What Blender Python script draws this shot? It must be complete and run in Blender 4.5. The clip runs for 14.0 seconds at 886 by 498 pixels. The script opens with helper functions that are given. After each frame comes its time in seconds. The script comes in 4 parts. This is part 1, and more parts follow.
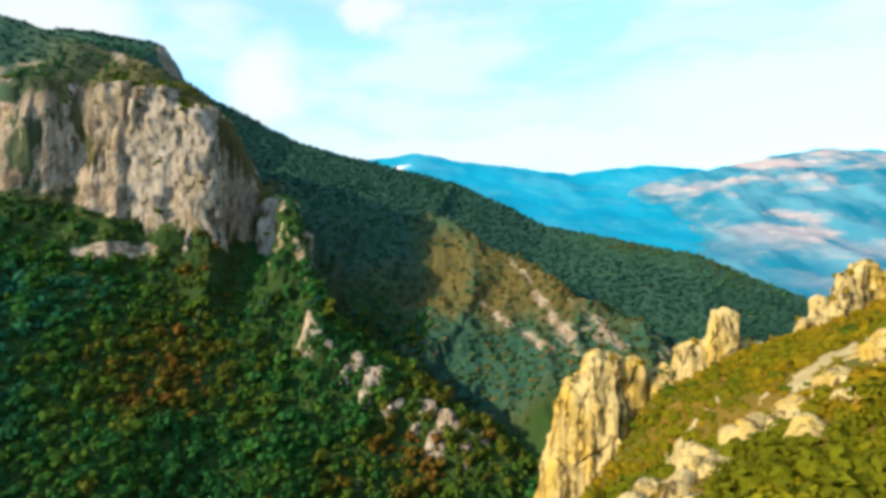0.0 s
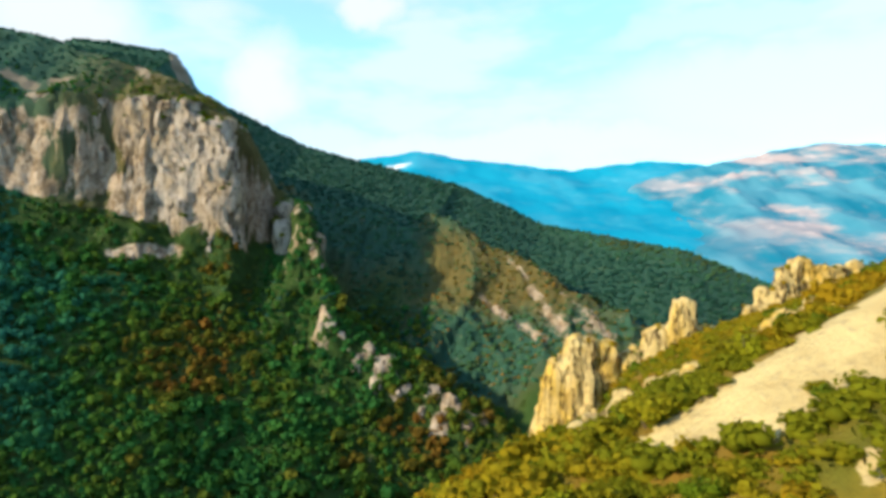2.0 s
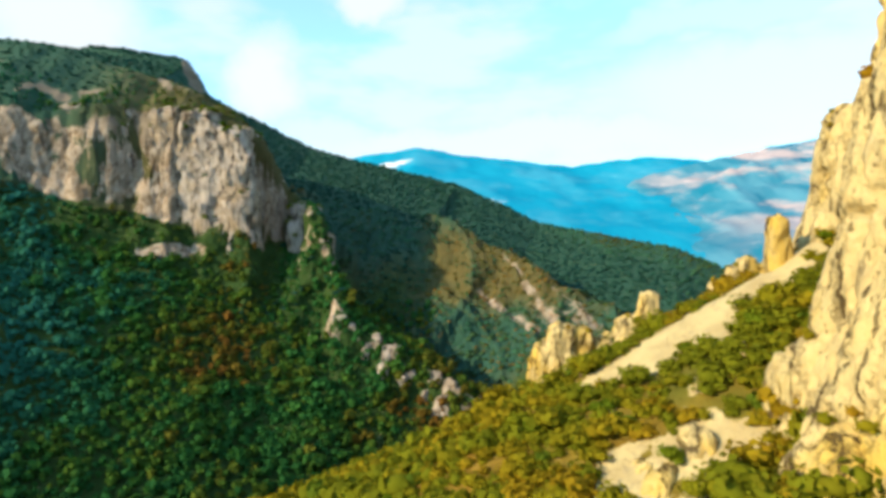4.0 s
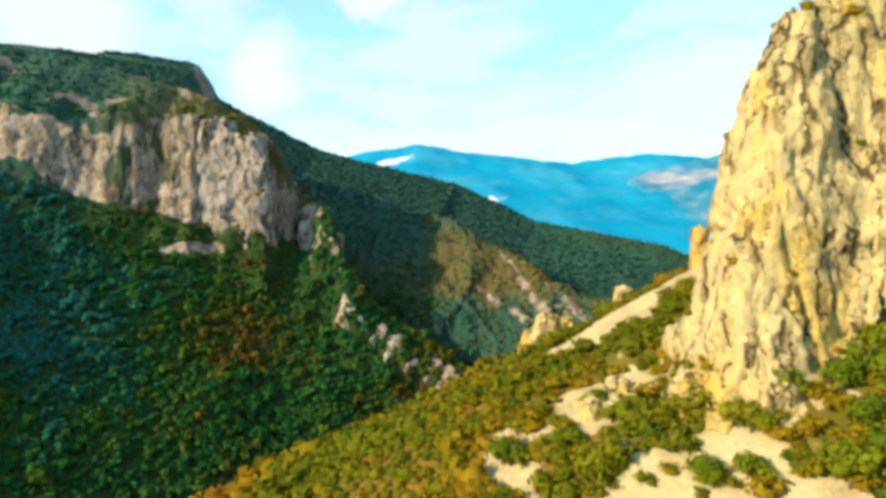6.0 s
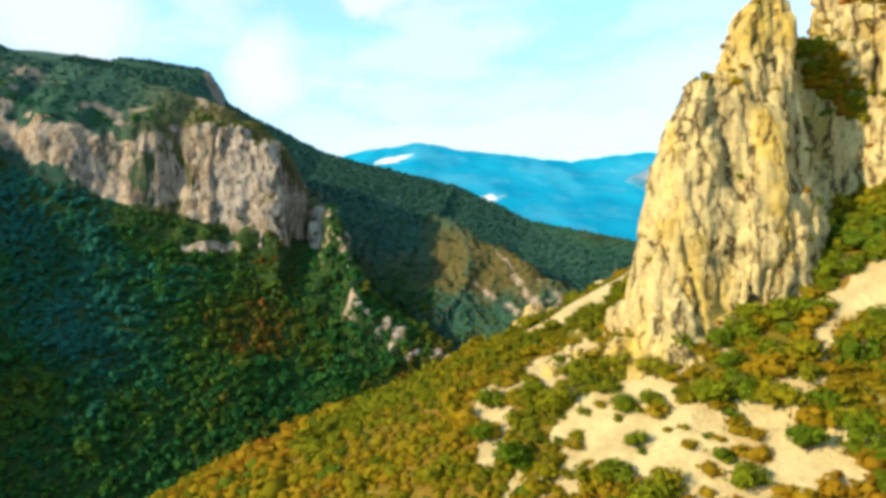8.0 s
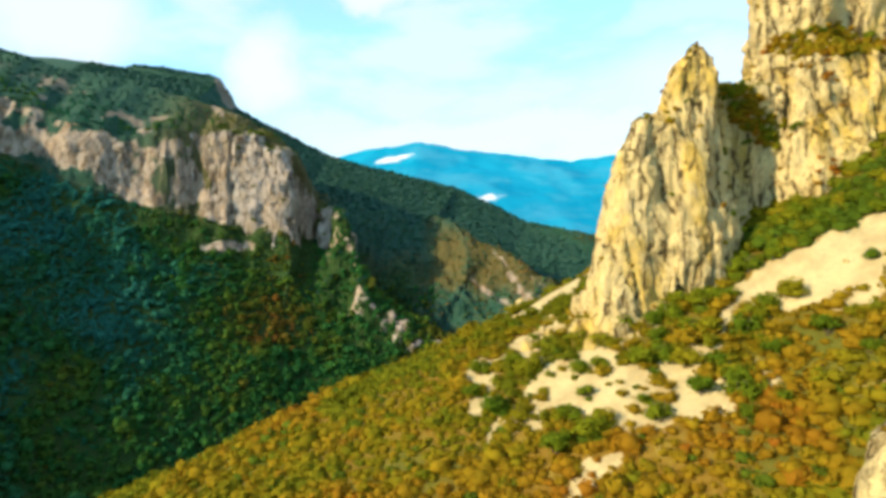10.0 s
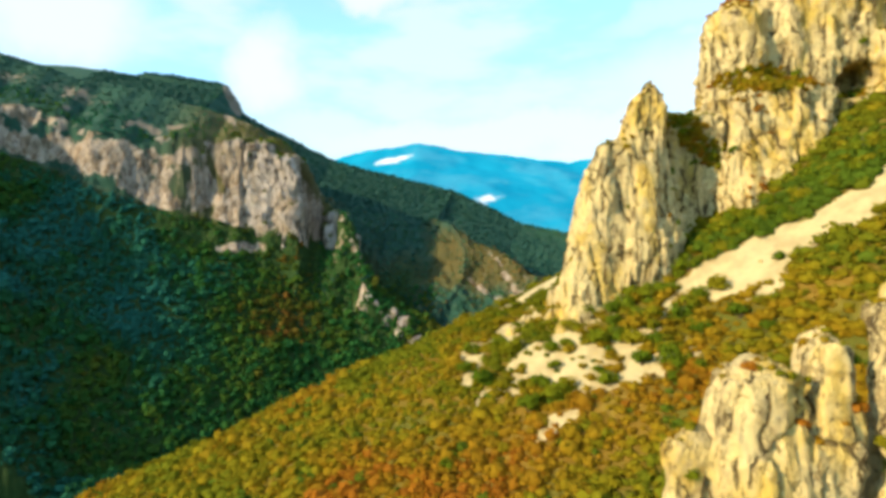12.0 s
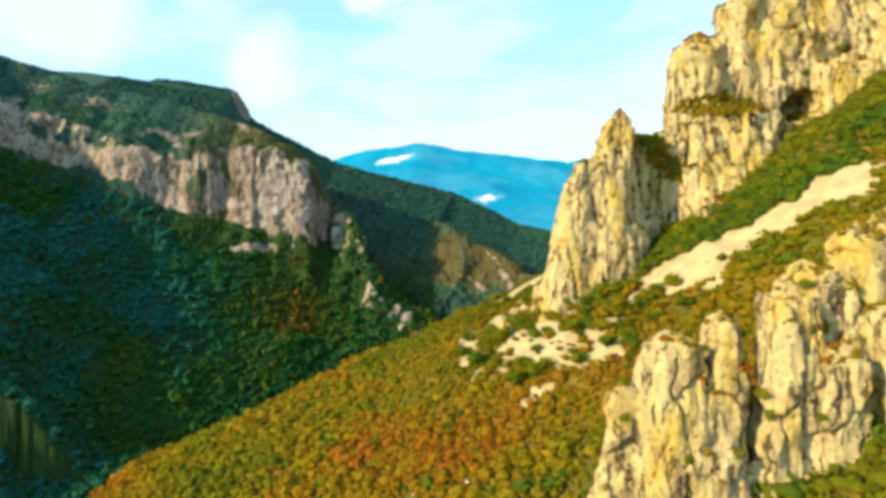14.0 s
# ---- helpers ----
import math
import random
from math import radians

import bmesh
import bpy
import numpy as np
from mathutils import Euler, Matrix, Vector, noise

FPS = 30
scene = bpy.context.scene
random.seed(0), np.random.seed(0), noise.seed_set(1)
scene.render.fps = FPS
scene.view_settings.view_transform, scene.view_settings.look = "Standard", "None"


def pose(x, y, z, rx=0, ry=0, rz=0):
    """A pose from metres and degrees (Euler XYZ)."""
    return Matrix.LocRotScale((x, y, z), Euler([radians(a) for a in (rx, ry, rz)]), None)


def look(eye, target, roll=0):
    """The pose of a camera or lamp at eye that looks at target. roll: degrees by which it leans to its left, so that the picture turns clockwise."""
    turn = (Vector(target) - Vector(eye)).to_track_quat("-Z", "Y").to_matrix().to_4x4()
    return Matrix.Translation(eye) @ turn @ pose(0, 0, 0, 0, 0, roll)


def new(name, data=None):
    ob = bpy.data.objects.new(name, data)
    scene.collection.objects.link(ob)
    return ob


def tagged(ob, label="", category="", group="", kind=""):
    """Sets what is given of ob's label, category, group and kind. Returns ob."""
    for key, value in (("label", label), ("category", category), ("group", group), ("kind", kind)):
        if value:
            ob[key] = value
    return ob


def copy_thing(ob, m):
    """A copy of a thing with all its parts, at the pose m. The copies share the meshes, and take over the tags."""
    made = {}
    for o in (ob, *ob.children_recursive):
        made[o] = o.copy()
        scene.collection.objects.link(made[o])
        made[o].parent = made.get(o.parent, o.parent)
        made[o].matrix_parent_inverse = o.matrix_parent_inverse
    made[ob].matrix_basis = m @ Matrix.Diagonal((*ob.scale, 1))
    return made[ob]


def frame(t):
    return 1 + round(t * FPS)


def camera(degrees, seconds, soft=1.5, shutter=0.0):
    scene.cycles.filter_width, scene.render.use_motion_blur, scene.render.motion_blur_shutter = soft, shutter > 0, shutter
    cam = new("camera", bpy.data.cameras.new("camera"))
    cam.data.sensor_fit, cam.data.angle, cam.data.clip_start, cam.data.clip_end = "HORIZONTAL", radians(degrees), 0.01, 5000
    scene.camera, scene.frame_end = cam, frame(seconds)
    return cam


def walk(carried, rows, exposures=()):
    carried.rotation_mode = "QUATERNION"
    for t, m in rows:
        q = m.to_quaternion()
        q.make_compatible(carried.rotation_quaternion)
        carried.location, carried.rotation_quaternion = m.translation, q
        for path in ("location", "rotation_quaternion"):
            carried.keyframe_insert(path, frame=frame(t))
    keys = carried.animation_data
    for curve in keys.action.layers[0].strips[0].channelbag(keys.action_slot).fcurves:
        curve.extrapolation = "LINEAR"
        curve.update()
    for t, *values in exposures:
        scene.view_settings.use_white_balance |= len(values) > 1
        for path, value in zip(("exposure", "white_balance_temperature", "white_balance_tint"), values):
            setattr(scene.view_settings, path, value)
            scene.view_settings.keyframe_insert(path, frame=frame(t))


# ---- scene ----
cam = camera(76.0, 14.0, soft=3.9)
METRES, EYE, TILT, LEAN, TURN = 150.0, 120.0, 0.0, 0.0, 0.0
ROWS = [
    (0.0, 0.0, 0.0, 0.0, 0.0, 0.0, -0.0),
    (0.5, -0.0003, -0.0265, 0.0007, 0.07, 0.03, 0.15),
    (1.0, -0.001, -0.0572, 0.0021, 0.11, -0.09, 0.29),
    (1.5, -0.0015, -0.0905, 0.0039, 0.13, -0.22, 0.37),
    (2.0, -0.0009, -0.125, 0.0051, 0.18, -0.29, 0.43),
    (2.5, -0.0011, -0.1454, 0.0061, 0.19, -0.34, 0.48),
    (3.0, -0.001, -0.1844, 0.0086, 0.21, -0.48, 0.53),
    (5.5, -0.0, -0.368, 0.0223, 0.3, -1.04, 0.56),
    (6.0, 0.0004, -0.4018, 0.0238, 0.33, -1.15, 0.55),
    (6.5, 0.0008, -0.4391, 0.0256, 0.34, -1.27, 0.57),
    (7.0, 0.0012, -0.4761, 0.0276, 0.31, -1.36, 0.53),
    (7.5, 0.0015, -0.5131, 0.0295, 0.34, -1.39, 0.54),
    (8.0, 0.0013, -0.5506, 0.0311, 0.31, -1.4, 0.51),
    (10.5, 0.0033, -0.7405, 0.0389, 0.32, -1.54, 0.43),
    (11.0, 0.004, -0.7775, 0.0404, 0.3, -1.52, 0.42),
    (11.5, 0.0044, -0.8146, 0.0424, 0.28, -1.51, 0.42),
    (12.0, 0.0049, -0.8517, 0.0441, 0.23, -1.49, 0.4),
    (12.5, 0.0051, -0.8864, 0.0466, 0.21, -1.5, 0.38),
    (13.0, 0.0056, -0.9232, 0.0494, 0.22, -1.5, 0.39),
    (13.5, 0.0049, -0.9613, 0.0513, 0.24, -1.6, 0.4),
    (14.0, 0.0052, -0.9984, 0.0535, 0.28, -1.61, 0.36),
]
walk(cam, [(t, pose(0, 0, EYE, TILT, LEAN, TURN) @ pose(METRES * x, METRES * y, METRES * z, 90 + pitch, roll, yaw)) for t, x, y, z, yaw, pitch, roll in ROWS])

# ---- light ----
SUN_TO = Vector((-0.80, -0.41, 0.41)).normalized()
sun_data = bpy.data.lights.new("sun", "SUN")
sun_data.energy, sun_data.angle, sun_data.color = 4.6, radians(0.6), (1.0, 0.81, 0.50)
sun = new("sun", sun_data)
sun.matrix_world = look((0, 0, 600), Vector((0, 0, 600)) - SUN_TO)
scene.view_settings.exposure = 0.79


def nodes_of(tree):
    """A short way to add and wire nodes: n("Type", inputs={...}, **settings)."""
    def n(kind, inputs=None, **settings):
        node = tree.nodes.new(kind)
        for key, value in settings.items():
            setattr(node, key, value)
        for key, value in (inputs or {}).items():
            if isinstance(value, bpy.types.NodeSocket):
                tree.links.new(value, node.inputs[key])
            else:
                node.inputs[key].default_value = value
        return node
    return n


def ramp(n, fac, stops):
    node = n("ShaderNodeValToRGB", {"Fac": fac})
    els = node.color_ramp.elements
    while len(els) < len(stops):
        els.new(0.5)
    for el, (at, col) in zip(els, stops):
        el.position, el.color = at, (*col, 1) if len(col) == 3 else col
    return node.outputs["Color"]


def mix(n, fac, a, b, blend="MIX"):
    node = n("ShaderNodeMix", data_type="RGBA", blend_type=blend)
    tree = node.id_data
    for k, v in ((0, fac), (6, a), (7, b)):
        if isinstance(v, bpy.types.NodeSocket):
            tree.links.new(v, node.inputs[k])
        else:
            node.inputs[k].default_value = v if k == 0 else (*v, 1)
    return node.outputs[2]


def calc(n, op, a, b=0.0, clamp=False):
    node = n("ShaderNodeMath", {0: a, 1: b}, operation=op, use_clamp=clamp)
    return node.outputs[0]


def span(n, value, lo, hi, smooth=True):
    node = n("ShaderNodeMapRange", {"Value": value, "From Min": lo, "From Max": hi}, interpolation_type="SMOOTHSTEP" if smooth else "LINEAR")
    return node.outputs[0]


def sky():
    world = bpy.data.worlds.new("sky")
    scene.world = world
    world.use_nodes = True
    t = world.node_tree
    t.nodes.clear()
    n = nodes_of(t)
    air = n("ShaderNodeTexSky", sky_type="NISHITA", sun_disc=False)
    air.sun_elevation = math.asin(SUN_TO.z)
    air.sun_rotation = math.atan2(SUN_TO.x, SUN_TO.y) % math.tau
    air.air_density, air.dust_density, air.ozone_density = 1.0, 0.6, 2.0
    way = n("ShaderNodeTexCoord").outputs["Generated"]
    warp = n("ShaderNodeTexNoise", {"Vector": way, "Scale": 6.0, "Detail": 6.0, "Roughness": 0.6})
    bent = n("ShaderNodeVectorMath", {0: warp.outputs["Color"], 1: (0.5, 0.5, 0.5)}, operation="SUBTRACT").outputs[0]
    bent = n("ShaderNodeVectorMath", {0: bent, "Scale": 0.13}, operation="SCALE").outputs[0]
    seen = n("ShaderNodeVectorMath", {0: way, 1: bent}, operation="ADD").outputs[0]
    cover = None
    # heaps and veils of cloud: way to the middle, half width, half height, thickness
    for mid, wide, high, thick in CLOUDS:
        off = n("ShaderNodeVectorMath", {0: seen, 1: Vector(mid).normalized()}, operation="SUBTRACT").outputs[0]
        off = n("ShaderNodeVectorMath", {0: off, 1: (1 / wide, 1 / wide, 1 / high)}, operation="MULTIPLY").outputs[0]
        far = n("ShaderNodeVectorMath", {0: off}, operation="LENGTH").outputs["Value"]
        one = calc(n, "MULTIPLY", span(n, far, 1.3, 0.35), thick)
        cover = one if cover is None else calc(n, "MAXIMUM", cover, one)
    wisps = n("ShaderNodeTexNoise", {"Vector": n("ShaderNodeMapping", {"Vector": way, "Scale": (3.0, 3.0, 9.0)}).outputs[0], "Scale": 1.6, "Detail": 4.0})
    veil = calc(n, "MULTIPLY", span(n, wisps.outputs["Fac"], 0.40, 0.66), 0.5)
    veil = calc(n, "ADD", veil, 0.22)
    cover = calc(n, "MAXIMUM", cover, veil)
    tinted = mix(n, 1.0, air.outputs["Color"], (0.84, 1.42, 1.50), "MULTIPLY")
    colour = mix(n, cover, tinted, SKY_CLOUD)
    back = n("ShaderNodeBackground", {"Color": colour, "Strength": SKY_STRENGTH})
    out = n("ShaderNodeOutputWorld", {"Surface": back.outputs[0]})


SKY_STRENGTH, SKY_CLOUD = 0.18, (3.1, 3.3, 3.35)
CLOUDS = [((-0.31, 1, 0.29), 0.085, 0.10, 1.0), ((-0.115, 1, 0.42), 0.05, 0.04, 0.95), ((-0.68, 1, 0.40), 0.14, 0.09, 0.95),
          ((0.62, 1, 0.27), 0.42, 0.10, 0.8), ((0.55, 1, 0.40), 0.30, 0.035, 0.55), ((0.1, 1, 0.17), 0.55, 0.05, 0.85), ((-0.2, 1, 0.19), 0.12, 0.05, 0.7)]
sky()


# ---- noise and mesh helpers ----
def hashed(ix, iy, iz, seed):
    h = (ix.astype(np.int64) * 374761393 + iy.astype(np.int64) * 668265263 + iz.astype(np.int64) * 1440662683 + seed * 974634777) & 0xFFFFFFFF
    h = ((h ^ (h >> 13)) * 1274126177) & 0xFFFFFFFF
    h = ((h ^ (h >> 16)) * 2246822519) & 0xFFFFFFFF
    return (h ^ (h >> 15)).astype(np.float64) / 4294967295.0


def value_noise(x, y, z, seed=0):
    x, y, z = np.broadcast_arrays(np.asarray(x, float), np.asarray(y, float), np.asarray(z, float))
    ix, iy, iz = np.floor(x), np.floor(y), np.floor(z)
    fx, fy, fz = x - ix, y - iy, z - iz
    ux, uy, uz = (f * f * f * (f * (f * 6 - 15) + 10) for f in (fx, fy, fz))
    total = 0
    for dx in (0, 1):
        for dy in (0, 1):
            for dz in (0, 1):
                w = (ux if dx else 1 - ux) * (uy if dy else 1 - uy) * (uz if dz else 1 - uz)
                total = total + w * hashed(ix + dx, iy + dy, iz + dz, seed)
    return total * 2 - 1


def fbm(x, y, z=0.0, octaves=4, seed=0, gain=0.5):
    total, amp = 0, 1.0
    for k in range(octaves):
        f = 2.03 ** k
        total = total + amp * value_noise(x * f + 17.3 * k, y * f - 9.1 * k, z * f + 4.7 * k, seed + k)
        amp *= gain
    return total


def ridged(x, y, z=0.0, octaves=3, seed=0):
    total, amp = 0, 1.0
    for k in range(octaves):
        f = 2.1 ** k
        total = total + amp * (1 - 2 * np.abs(value_noise(x * f + 5.1 * k, y * f, z * f, seed + k)))
        amp *= 0.5
    return total


def cells(x, y, z, seed=0):
    """Broken blocks: a number for the block that a place lies in, and how far it is from the block's edge."""
    x, y, z = np.broadcast_arrays(np.asarray(x, float), np.asarray(y, float), np.asarray(z, float))
    ix, iy, iz = np.floor(x), np.floor(y), np.floor(z)
    f1, f2, who = np.full(x.shape, 9.0), np.full(x.shape, 9.0), np.zeros(x.shape)
    for dx in (-1, 0, 1):
        for dy in (-1, 0, 1):
            for dz in (-1, 0, 1):
                cx, cy, cz = ix + dx, iy + dy, iz + dz
                d = np.sqrt((cx + hashed(cx, cy, cz, seed) - x) ** 2 + (cy + hashed(cx, cy, cz, seed + 1) - y) ** 2 + (cz + hashed(cx, cy, cz, seed + 2) - z) ** 2)
                near = d < f1
                f2 = np.where(near, f1, np.minimum(f2, d))
                who = np.where(near, hashed(cx, cy, cz, seed + 3), who)
                f1 = np.where(near, d, f1)
    return who, f2 - f1


def step(v, lo, hi):
    s = np.clip((v - lo) / (hi - lo), 0, 1)
    return s * s * (3 - 2 * s)


def mesh_from(name, verts, faces, material, smooth=True, attributes=None):
    verts, faces = np.asarray(verts, np.float32), np.asarray(faces, np.int32)
    me = bpy.data.meshes.new(name)
    me.vertices.add(len(verts))
    me.vertices.foreach_set("co", verts.ravel())
    me.loops.add(faces.size)
    me.loops.foreach_set("vertex_index", faces.ravel())
    me.polygons.add(len(faces))
    me.polygons.foreach_set("loop_start", np.arange(len(faces), dtype=np.int32) * faces.shape[1])
    me.update(calc_edges=True)
    if smooth:
        me.shade_smooth()
    for key, values in (attributes or {}).items():
        a = me.attributes.new(key, "FLOAT", "POINT")
        a.data.foreach_set("value", np.asarray(values, np.float32))
    me.materials.append(material)
    return me


# ---- materials ----
def material(name):
    m = bpy.data.materials.new(name)
    m.use_nodes = True
    m.node_tree.nodes.clear()
    return m, nodes_of(m.node_tree)


def finish(n, colour, rough, height=None, distance=0.3, strength=0.6, spec=0.2, extra=None):
    ins = {"Base Color": colour, "Roughness": rough, "Specular IOR Level": spec}
    if height is not None:
        ins["Normal"] = n("ShaderNodeBump", {"Height": height, "Distance": distance, "Strength": strength}).outputs[0]
    ins.update(extra or {})
    bsdf = n("ShaderNodeBsdfPrincipled", ins)
    n("ShaderNodeOutputMaterial", {"Surface": bsdf.outputs[0]})


def place(n, scale=(1, 1, 1)):
    at = n("ShaderNodeNewGeometry").outputs["Position"]
    return n("ShaderNodeMapping", {"Vector": at, "Scale": scale}).outputs[0]


def noise_tex(n, vector, scale, detail=4.0, rough=0.55):
    return n("ShaderNodeTexNoise", {"Vector": vector, "Scale": scale, "Detail": detail, "Roughness": rough}).outputs["Fac"]


def limestone(name, pale, warm, grey, dark):
    """Weathered limestone: cream faces, ochre stains, grey-brown crusts, washed streaks and dark pits."""
    m, n = material(name)
    p = place(n)
    broad = noise_tex(n, place(n, (1, 1, 0.4)), 0.13, 4)
    crust = noise_tex(n, place(n, (1, 1, 0.6)), 0.42, 7, 0.72)
    streak = noise_tex(n, place(n, (1, 1, 0.10)), 0.60, 5, 0.6)
    pits = noise_tex(n, place(n, (1, 1, 0.7)), 1.5, 4, 0.6)
    grain = noise_tex(n, p, 4.0, 6, 0.7)
    c = mix(n, span(n, broad, 0.46, 0.64), pale, warm)
    c = mix(n, calc(n, "MULTIPLY", span(n, crust, 0.51, 0.62), 0.5), c, grey)
    c = mix(n, calc(n, "MULTIPLY", span(n, streak, 0.56, 0.68), 0.5), c, tuple(0.5 * g for g in grey))
    c = mix(n, calc(n, "MULTIPLY", span(n, crust, 0.42, 0.30), 0.6), c, tuple(min(0.8, 1.25 * g) for g in pale))
    c = mix(n, calc(n, "MULTIPLY", span(n, pits, 0.60, 0.68), 0.7), c, dark)
    c = mix(n, calc(n, "MULTIPLY", span(n, grain, 0.56, 0.72), 0.4), c, dark)
    bend = n("ShaderNodeTexNoise", {"Vector": p, "Scale": 0.35, "Detail": 5.0, "Roughness": 0.65}).outputs["Color"]
    bend = n("ShaderNodeVectorMath", {0: bend, 1: (3.2, 3.2, 3.2)}, operation="MULTIPLY").outputs[0]
    bent = n("ShaderNodeMapping", {"Vector": n("ShaderNodeVectorMath", {0: p, 1: bend}, operation="ADD").outputs[0], "Scale": (1, 1, 0.22)}).outputs[0]
    split = n("ShaderNodeTexVoronoi", {"Vector": bent, "Scale": 0.34}, feature="DISTANCE_TO_EDGE").outputs["Distance"]
    small = n("ShaderNodeTexVoronoi", {"Vector": bent, "Scale": 0.95}, feature="DISTANCE_TO_EDGE").outputs["Distance"]
    open_at = span(n, streak, 0.44, 0.56)
    crack = calc(n, "MULTIPLY", span(n, split, 0.075, 0.015), open_at)
    hair = calc(n, "MULTIPLY", span(n, small, 0.07, 0.01), calc(n, "MULTIPLY", open_at, 0.45))
    c = mix(n, calc(n, "MULTIPLY", calc(n, "MAXIMUM", crack, hair), 0.92), c, tuple(0.6 * g for g in dark))
    lumps = calc(n, "ADD", calc(n, "MULTIPLY", crust, 1.3), calc(n, "ADD", calc(n, "MULTIPLY", streak, 0.8), calc(n, "MULTIPLY", pits, -0.4)))
    lumps = calc(n, "SUBTRACT", lumps, calc(n, "MULTIPLY", calc(n, "MAXIMUM", crack, hair), 0.9))
    lumps = calc(n, "ADD", lumps, calc(n, "MULTIPLY", grain, 0.25))
    finish(n, c, 0.9, lumps, 1.0, 0.8)
    return m


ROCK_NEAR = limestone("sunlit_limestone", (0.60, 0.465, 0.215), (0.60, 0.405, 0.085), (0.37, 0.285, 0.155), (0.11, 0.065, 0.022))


# greyer, darker copy of the sunlit limestone, with shade put into its colours
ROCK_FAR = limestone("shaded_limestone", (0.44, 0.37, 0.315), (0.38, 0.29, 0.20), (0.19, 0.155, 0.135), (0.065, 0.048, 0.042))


def ground_material():
    """Soil and grass, bare scree and limestone cliffs, laid out by the sheet's own attributes."""
    m, n = material("mountain_ground")
    p = place(n)
    big, mid, fine = noise_tex(n, p, 0.035, 4), noise_tex(n, p, 0.22, 5), noise_tex(n, p, 1.6, 5, 0.65)
    soil = mix(n, span(n, big, 0.40, 0.60), (0.10, 0.098, 0.010), (0.20, 0.115, 0.012))
    soil = mix(n, calc(n, "MULTIPLY", span(n, mid, 0.50, 0.70), 0.6), soil, (0.24, 0.175, 0.022))
    lush = n("ShaderNodeAttribute", attribute_name="lush").outputs["Fac"]
    soil = mix(n, lush, soil, mix(n, mid, (0.014, 0.046, 0.010), (0.034, 0.062, 0.012)))
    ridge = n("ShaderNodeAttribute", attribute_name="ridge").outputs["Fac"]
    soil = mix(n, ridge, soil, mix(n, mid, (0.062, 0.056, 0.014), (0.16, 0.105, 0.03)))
    # wooded ridges and left brow: distance haze mixed into the soil as blue-green
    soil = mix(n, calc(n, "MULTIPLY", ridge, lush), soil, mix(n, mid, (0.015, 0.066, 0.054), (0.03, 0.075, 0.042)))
    soil = mix(n, calc(n, "MULTIPLY", span(n, fine, 0.55, 0.75), 0.5), soil, (0.055, 0.062, 0.008))
    stone = mix(n, span(n, mid, 0.38, 0.66), (0.52, 0.415, 0.205), (0.41, 0.31, 0.145))
    stone = mix(n, calc(n, "MULTIPLY", span(n, fine, 0.52, 0.72), 0.5), stone, (0.26, 0.21, 0.14))
    lean = n("ShaderNodeMapping", {"Vector": p, "Rotation": (0, radians(-28), 0)}).outputs[0]
    lean = n("ShaderNodeMapping", {"Vector": lean, "Scale": (1, 1, 0.28)}).outputs[0]
    streak = noise_tex(n, lean, 0.20, 7, 0.72)
    blot = noise_tex(n, place(n, (1, 1, 0.6)), 0.13, 6, 0.75)
    fleck = noise_tex(n, p, 0.42, 6, 0.7)
    cliff = ramp(n, streak, [(0.33, (0.085, 0.062, 0.045)), (0.42, (0.25, 0.185, 0.135)), (0.50, (0.43, 0.355, 0.29)), (0.57, (0.30, 0.215, 0.145)), (0.67, (0.11, 0.078, 0.052))])
    cliff = mix(n, calc(n, "MULTIPLY", span(n, blot, 0.51, 0.57), 0.7), cliff, (0.11, 0.08, 0.05))
    cliff = mix(n, calc(n, "MULTIPLY", span(n, fleck, 0.52, 0.62), 0.6), cliff, (0.10, 0.075, 0.05))
    cliff = mix(n, calc(n, "MULTIPLY", span(n, fleck, 0.44, 0.34), 0.6), cliff, (0.43, 0.365, 0.31))
    cliff = mix(n, calc(n, "MULTIPLY", span(n, n("ShaderNodeAttribute", attribute_name="brown_rock").outputs["Fac"], 0.0, 1.0), 0.9), cliff, mix(n, fleck, (0.085, 0.066, 0.048), (0.27, 0.22, 0.165)))
    scree = n("ShaderNodeAttribute", attribute_name="scree").outputs["Fac"]
    bare = n("ShaderNodeAttribute", attribute_name="bare").outputs["Fac"]
    edge = calc(n, "MULTIPLY", calc(n, "SUBTRACT", mid, 0.5), 0.7)
    torn = calc(n, "ADD", edge, calc(n, "MULTIPLY", calc(n, "SUBTRACT", fine, 0.5), 0.9))
    c = mix(n, span(n, calc(n, "ADD", bare, torn), 0.36, 0.56), soil, cliff)
    c = mix(n, span(n, calc(n, "ADD", scree, torn), 0.16, 0.30), c, stone)
    finish(n, c, 0.95, calc(n, "ADD", fine, calc(n, "MULTIPLY", streak, 1.5)), 1.0, 0.6)
    return m


def leaf_material(name, stops, use_tint):
    """Leaves: hue by each plant's own number, a little lighter or darker leaf by leaf."""
    m, n = material(name)
    tint = n("ShaderNodeAttribute", attribute_name="tint").outputs["Fac"] if use_tint else n("ShaderNodeObjectInfo").outputs["Random"]
    c = ramp(n, tint, stops)
    leaf = n("ShaderNodeNewGeometry").outputs["Random Per Island"]
    c = mix(n, 1.0, c, ramp(n, leaf, [(0, (0.82, 0.82, 0.82)), (1, (1.18, 1.18, 1.14))]), "MULTIPLY")
    ins = {"Base Color": c, "Roughness": 0.85, "Specular IOR Level": 0.03}
    bsdf = n("ShaderNodeBsdfPrincipled", ins)
    thin = n("ShaderNodeBsdfTranslucent", {"Color": c})
    both = n("ShaderNodeMixShader", {0: 0.34, 1: bsdf.outputs[0], 2: thin.outputs[0]})
    n("ShaderNodeOutputMaterial", {"Surface": both.outputs[0]})
    return m


